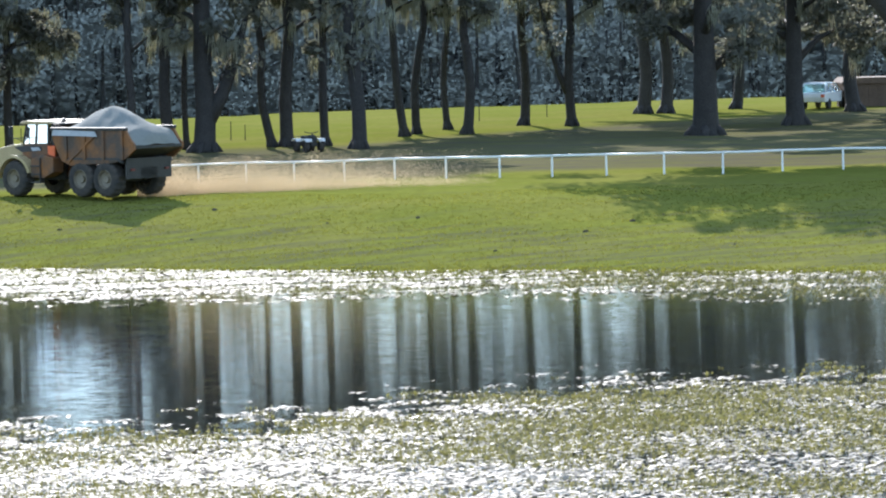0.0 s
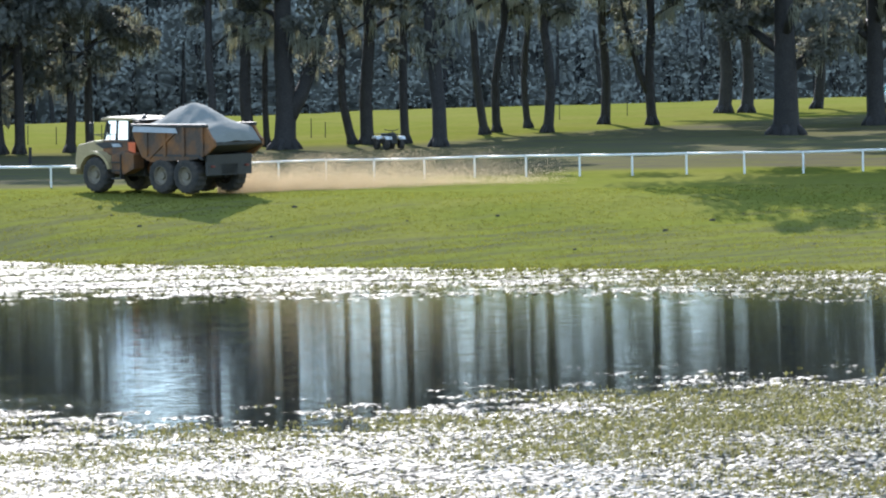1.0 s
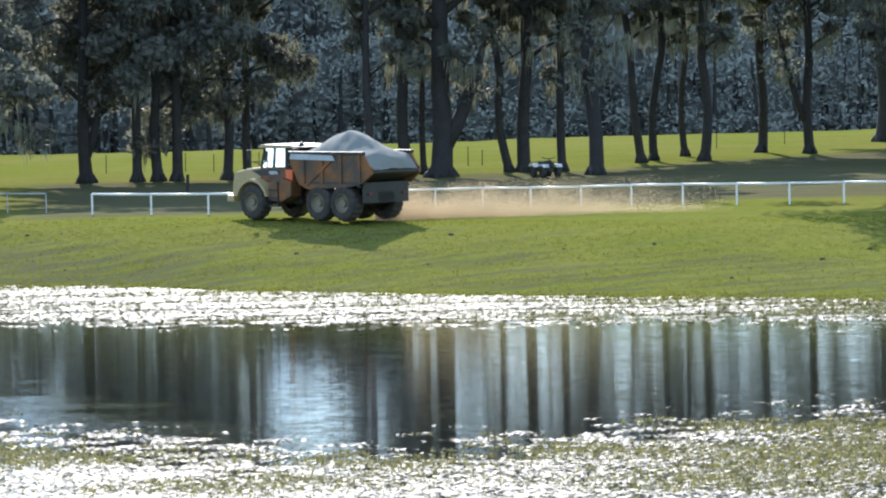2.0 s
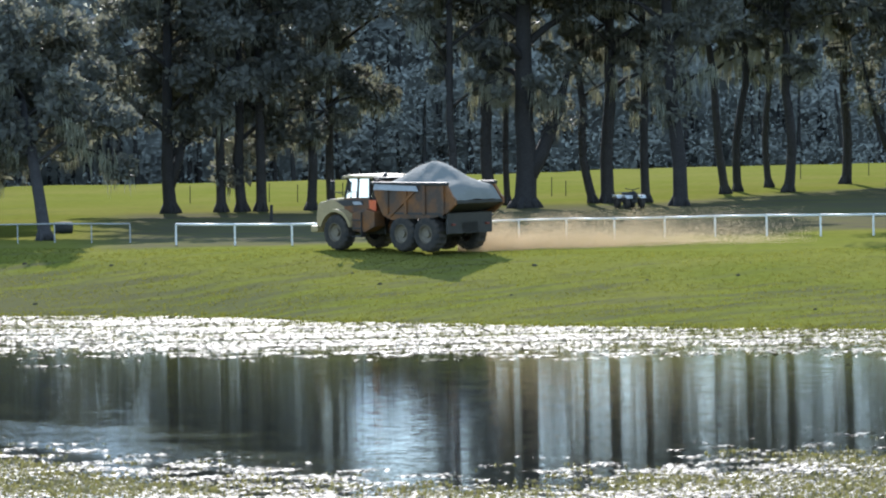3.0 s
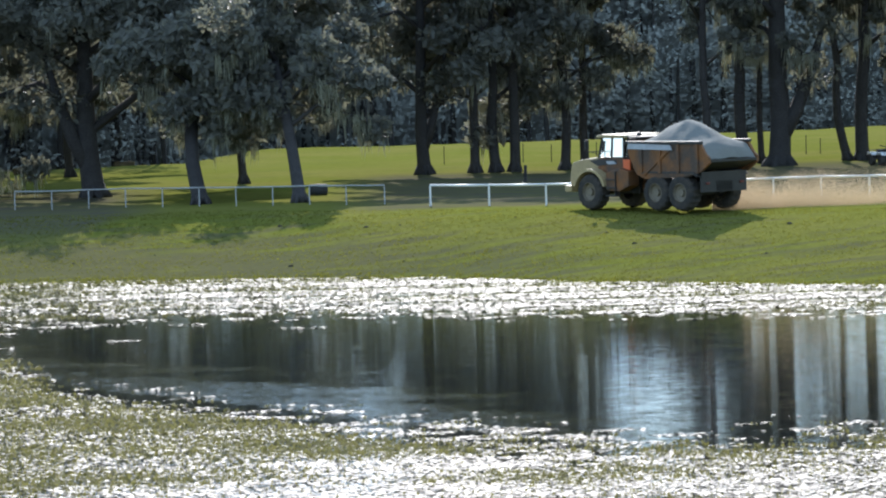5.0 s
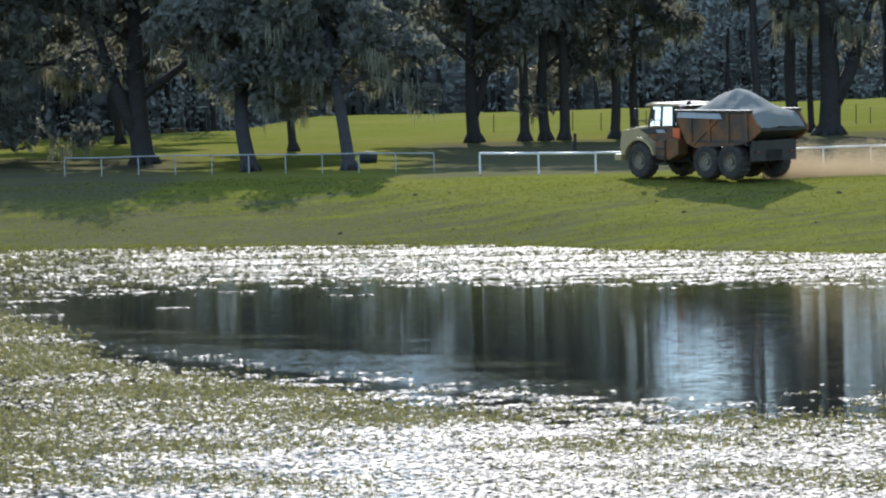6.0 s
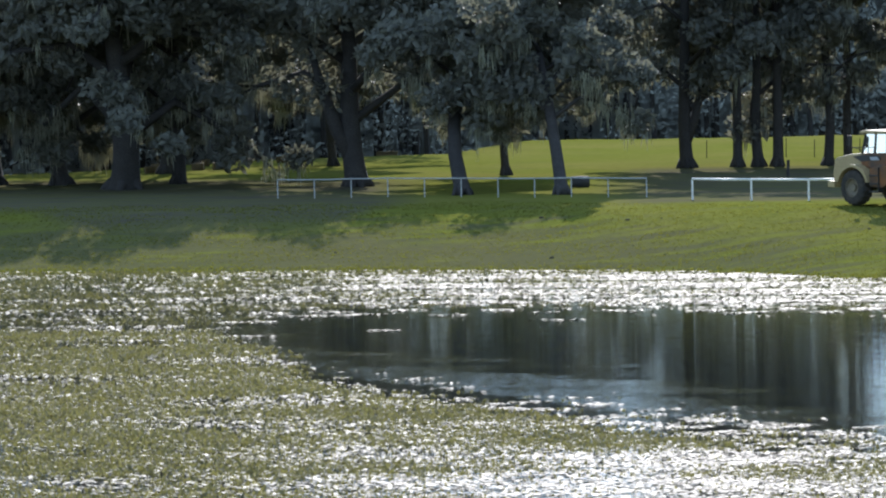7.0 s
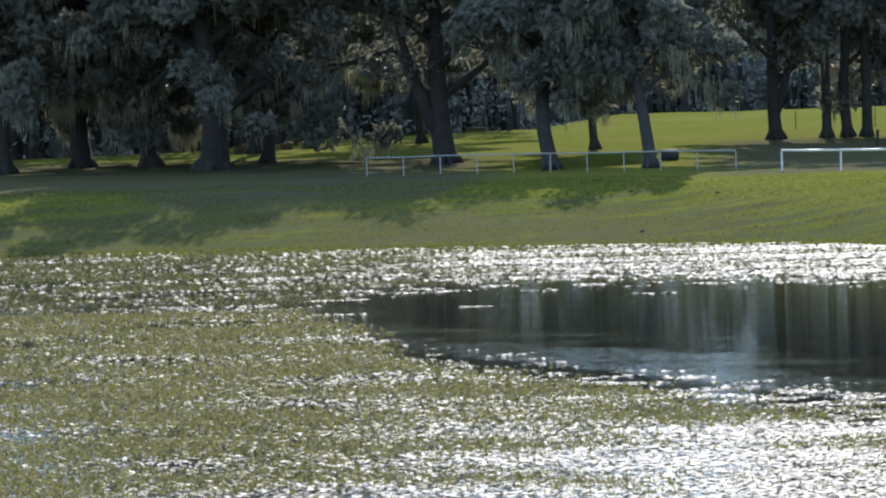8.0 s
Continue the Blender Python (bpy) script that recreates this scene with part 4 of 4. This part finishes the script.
def quad_bike(u, v, turn):
    q = new("quad_bike")
    tagged(q, "dark quad bike with white fenders parked under the oaks", "quad bike")
    for sx in (-0.6, 0.62):
        for sy in (-0.42, 0.42):
            w = new("wheel")
            w.parent, w.location = q, (sx, sy, 0.29)
            vs, fs = [], []
            for k in range(20):
                a = k * math.pi / 10
                for py, pr in ((-0.12, 0.15), (-0.13, 0.22), (-0.09, 0.29), (0.09, 0.29), (0.13, 0.22), (0.12, 0.15)):
                    vs.append((pr * math.cos(a), py, pr * math.sin(a)))
            for k in range(20):
                for j in range(5):
                    a, b = k * 6 + j, ((k + 1) % 20) * 6 + j
                    fs.append((a, a + 1, b + 1, b))
            mesh_ob("tyre", vs, fs, RUBBER, w)
            vs, fs = tube([(0, -0.09, 0), (0, 0.09, 0)], [0.16, 0.16], 14)
            mesh_ob("rim", vs, fs, DARKSTEEL, w)
    part("frame", box(bmesh.new(), -0.75, 0.75, -0.2, 0.2, 0.28, 0.55, 0.06), DARKSTEEL, q)
    part("seat", prism(bmesh.new(), [(-0.65, 0.72), (-0.6, 0.84), (-0.1, 0.8), (0.1, 0.78), (0.1, 0.62), (-0.6, 0.6)], -0.17, 0.17, 0.04), DARKPLASTIC, q)
    for x0, x1, z0 in ((0.25, 0.95, 0.62), (-0.98, -0.3, 0.62)):
        for s in (1, -1):
            part("fender", prism(bmesh.new(), [(x0, z0 - 0.06), (x0 + 0.12, z0 + 0.08), (x1 - 0.12, z0 + 0.08), (x1, z0 - 0.08), (x1 - 0.08, z0 + 0.0), (x0 + 0.1, z0 + 0.02)],
                                 min(s * 0.2, s * 0.56), max(s * 0.2, s * 0.56), 0.0), CARWHITE, q, "white fender")
    part("tank", prism(bmesh.new(), [(0.05, 0.62), (0.1, 0.85), (0.5, 0.9), (0.8, 0.72), (0.8, 0.5), (0.1, 0.5)], -0.16, 0.16, 0.05), DARKPLASTIC, q)
    vs, fs = tube([(0.38, -0.4, 1.06), (0.46, -0.2, 1.0), (0.48, 0, 0.98), (0.46, 0.2, 1.0), (0.38, 0.4, 1.06)], [0.025] * 5, 6)
    mesh_ob("handlebar", vs, fs, DARKSTEEL, q)
    vs, fs = tube([(0.62, 0, 0.6), (0.47, 0, 0.99)], [0.035, 0.03], 6)
    mesh_ob("steering_stem", vs, fs, DARKSTEEL, q)
    for x0, x1 in ((0.45, 0.95), (-0.98, -0.55)):
        vs, fs = [], []
        for k in range(4):
            yy = -0.36 + 0.24 * k
            tube([(x0, yy, 0.8), (x1, yy, 0.8)], [0.012, 0.012], 5, vs, fs)
        for xx in (x0, x1):
            tube([(xx, -0.4, 0.8), (xx, 0.4, 0.8)], [0.014, 0.014], 5, vs, fs)
            tube([(xx, 0, 0.55), (xx, 0, 0.8)], [0.014, 0.014], 5, vs, fs)
        mesh_ob("luggage_rack", vs, fs, DARKSTEEL, q)
    for s in (1, -1):
        part("headlight", box(bmesh.new(), 0.9, 0.97, s * 0.3 - 0.07, s * 0.3 + 0.07, 0.6, 0.7, 0.02), CARWHITE, q)
    place(q, u, v, turn)


quad_bike(567, -286, -70)


def car(u, v, turn, paint, label, scale=1.0):
    c = new("parked_car")
    tagged(c, label, "car")
    side = [(-2.2, 0.45), (-2.28, 0.75), (-2.22, 1.0), (-1.95, 1.08), (1.0, 1.08), (1.95, 0.98), (2.2, 0.85), (2.28, 0.6), (2.2, 0.4)]
    body = part("body", prism(bmesh.new(), side, -0.9, 0.9, 0.07), paint, c)
    part("roof", prism(bmesh.new(), [(-1.75, 1.6), (-1.5, 1.68), (0.0, 1.68), (0.3, 1.6)], -0.7, 0.7, 0.03), paint, c)
    for x0, x1, t0, t1 in ((-2.0, -1.95, -1.72, -1.68), (0.98, 1.02, 0.25, 0.29)):
        bm = bmesh.new()
        f = bm.faces.new([bm.verts.new(q) for q in ((x0, -0.8, 1.08), (x0, 0.8, 1.08), (t0, 0.68, 1.6), (t0, -0.68, 1.6))])
        bmesh.ops.solidify(bm, geom=[f], thickness=0.02)
        part("windscreen", bm, GLASS, c)
    for s in (1, -1):
        for a, b, ta, tb in ((-1.9, -0.75, -1.65, -0.72), (-0.65, 0.9, -0.62, 0.2)):
            bm = bmesh.new()
            f = bm.faces.new([bm.verts.new(q) for q in ((a, s * 0.84, 1.08), (b, s * 0.84, 1.08), (tb, s * 0.7, 1.6), (ta, s * 0.7, 1.6))])
            bmesh.ops.solidify(bm, geom=[f], thickness=0.02)
            part("side_window", bm, GLASS, c)
        for a, b in (((-1.98, 1.07), (-1.7, 1.61)), ((-0.7, 1.07), (-0.67, 1.62)), ((1.0, 1.07), (0.26, 1.61))):
            vs, fs = tube([(a[0], s * 0.84, a[1]), (b[0], s * 0.7, b[1])], [0.045, 0.04], 6)
            mesh_ob("pillar", vs, fs, paint, c)
        for wx in (-1.4, 1.4):
            w = new("wheel")
            w.parent, w.location = c, (wx, s * 0.8, 0.34)
            vs, fs = tube([(0, -0.12, 0), (0, -0.1, 0), (0, 0.1, 0), (0, 0.12, 0)], [0.3, 0.34, 0.34, 0.3], 20)
            mesh_ob("tyre", vs, fs, RUBBER, w)
            vs, fs = tube([(0, -0.13, 0), (0, 0.13, 0)], [0.2, 0.2], 14)
            mesh_ob("rim", vs, fs, DARKSTEEL, w)
        part("tail_light", box(bmesh.new(), -2.3, -2.2, s * 0.72 - 0.12, s * 0.72 + 0.12, 0.75, 0.95, 0.02), ORANGE, c)
        part("headlight", box(bmesh.new(), 2.18, 2.27, s * 0.65 - 0.18, s * 0.65 + 0.18, 0.65, 0.8, 0.02), CARWHITE, c)
    place(c, u, v, turn)


car(1478, -233, 62, CARWHITE, "white car parked in shade beside the woods")


def shed(u, v):
    s = new("low_shed")
    tagged(s, "long low brown board shed under mossy trees", "shed")
    part("wall", box(bmesh.new(), -3.4, 3.4, -1.5, 1.5, 0, 1.55, 0.02), SHEDWOOD, s)
    part("roof", prism(bmesh.new(), [(-3.6, 1.5), (-3.6, 1.6), (-3.3, 1.9), (3.3, 1.9), (3.6, 1.6), (3.6, 1.5)], -1.7, 1.7, 0.02), SHEDWOOD, s)
    for k in range(22):
        b = part("board", box(bmesh.new(), -3.38 + k * 0.308, -3.09 + k * 0.308, -1.535, -1.5, 0.02, 1.5, 0.006), SHEDWOOD, s)
    place(s, u, v, 0)


shed(1600, -231)


def barrel(u, v):
    b = new("barrel")
    tagged(b, "dark barrel lying on the grass near the rail", "barrel")
    vs, fs = tube([(-0.42, 0, 0.27), (-0.4, 0, 0.27), (-0.15, 0, 0.27), (-0.13, 0, 0.27), (0.13, 0, 0.27), (0.15, 0, 0.27), (0.4, 0, 0.27), (0.42, 0, 0.27)],
                  [0.25, 0.27, 0.265, 0.28, 0.28, 0.265, 0.27, 0.25], 20)
    mesh_ob("drum", vs, fs, DARKPLASTIC, b, smooth=True)
    place(b, u, v, 15)


barrel(-434, -312)


def hay_bale(u, v, w, h, turn):
    b = new("hay_bale")
    tagged(b, "dark weathered hay bale lying in the field", "hay bale", "bales in the field")
    bm = box(bmesh.new(), -w / 2, w / 2, -w / 3, w / 3, 0, h, 0.06)
    bmesh.ops.subdivide_edges(bm, edges=bm.edges[:], cuts=2, use_grid_fill=True)
    for q in bm.verts:
        q.co += Vector((noise.noise(q.co * 5), noise.noise(q.co * 5 + Vector((3, 1, 0))), noise.noise(q.co * 5 + Vector((0, 5, 2))))) * 0.05
    part("bale", bm, HAY, b)
    for k in (-0.2, 0.2):
        part("twine", box(bmesh.new(), k * w - 0.01, k * w + 0.01, -w / 3 - 0.03, w / 3 + 0.03, 0, h + 0.03), DARKSTEEL, b)
    place(b, u, v, turn)


# the last, wide one stands in for a low log-like heap of brush
for u, v, w, h, t in ((-962, -258, 0.62, 0.36, 5), (-937, -257, 0.58, 0.36, -8), (-1072, -267, 0.75, 0.42, 12), (-1110, -267, 0.7, 0.4, 0), (-1098, -262, 0.55, 0.4, 30),
                      (-1180, -268, 0.7, 0.45, -10), (-1195, -271, 0.6, 0.4, 20), (-775, -246, 1.3, 0.3, 4)):
    hay_bale(u, v, w, h, t)


def stake(u, v, h, r=0.028):
    s = new("field_stake")
    tagged(s, "thin wooden stake at the field edge", "stake", "stakes along the field")
    vs, fs = tube([(0, 0, -0.1), (0.02, 0, h)], [r, r * 0.9], 6)
    mesh_ob("pole", vs, fs, BARK, s)
    place(s, u, v)


stake(-67, -297, 0.85, 0.09)
for u, v, h in ((430, -262, 1.1), (455, -262, 0.9), (180, -262, 1.0), (120, -262, 1.0), (60, -264, 1.0), (-20, -264, 1.0), (870, -240, 1.2), (990, -236, 1.2), (-70, -262, 1.1), (-210, -262, 1.0)):
    stake(u, v, h)


# ---- dust ----
DUST = material("tan_dust", (0.5, 0.4, 0.26), 1.0, var=0.1, scale=1, fine=5, bump=0, translucent=0.5, trans_color=(0.68, 0.54, 0.35), spec=0.0)


def build_dust():
    """Fine specks hanging low behind the wheels, thinner upwards and away."""
    rng = np.random.default_rng(21)
    n = 620000
    along = rng.random(n) ** 1.1
    u = 262 + 640 * along
    d = 206 + 5.0 * rng.random(n)
    h = rng.exponential(0.3 + 0.3 * np.sqrt(along), n) * (0.85 + 0.15 * np.sin(u * 0.045) + 0.1 * np.sin(u * 0.11 + 1))
    keep = (h < 1.5) & (rng.random(n) < np.interp(along, [0, 0.06, 0.35, 0.7, 1], [0.5, 1, 0.7, 0.22, 0.0]))
    u, d, h = u[keep], d[keep], h[keep]
    x, y = d * np.sin(u / F), d * np.cos(u / F)
    c = np.stack([x, y, ground_z(x, y) + h], 1)
    k = len(c)
    s = 0.0102
    v = np.stack([c + rng.normal(size=(k, 3)) * s for _ in range(3)], 1).reshape(-1, 3)
    tagged(mesh_ob("dust_cloud", v, np.arange(3 * k).reshape(-1, 3), DUST), "tan dust hanging behind the truck over the grass", "dust", kind="stuff")


build_dust()
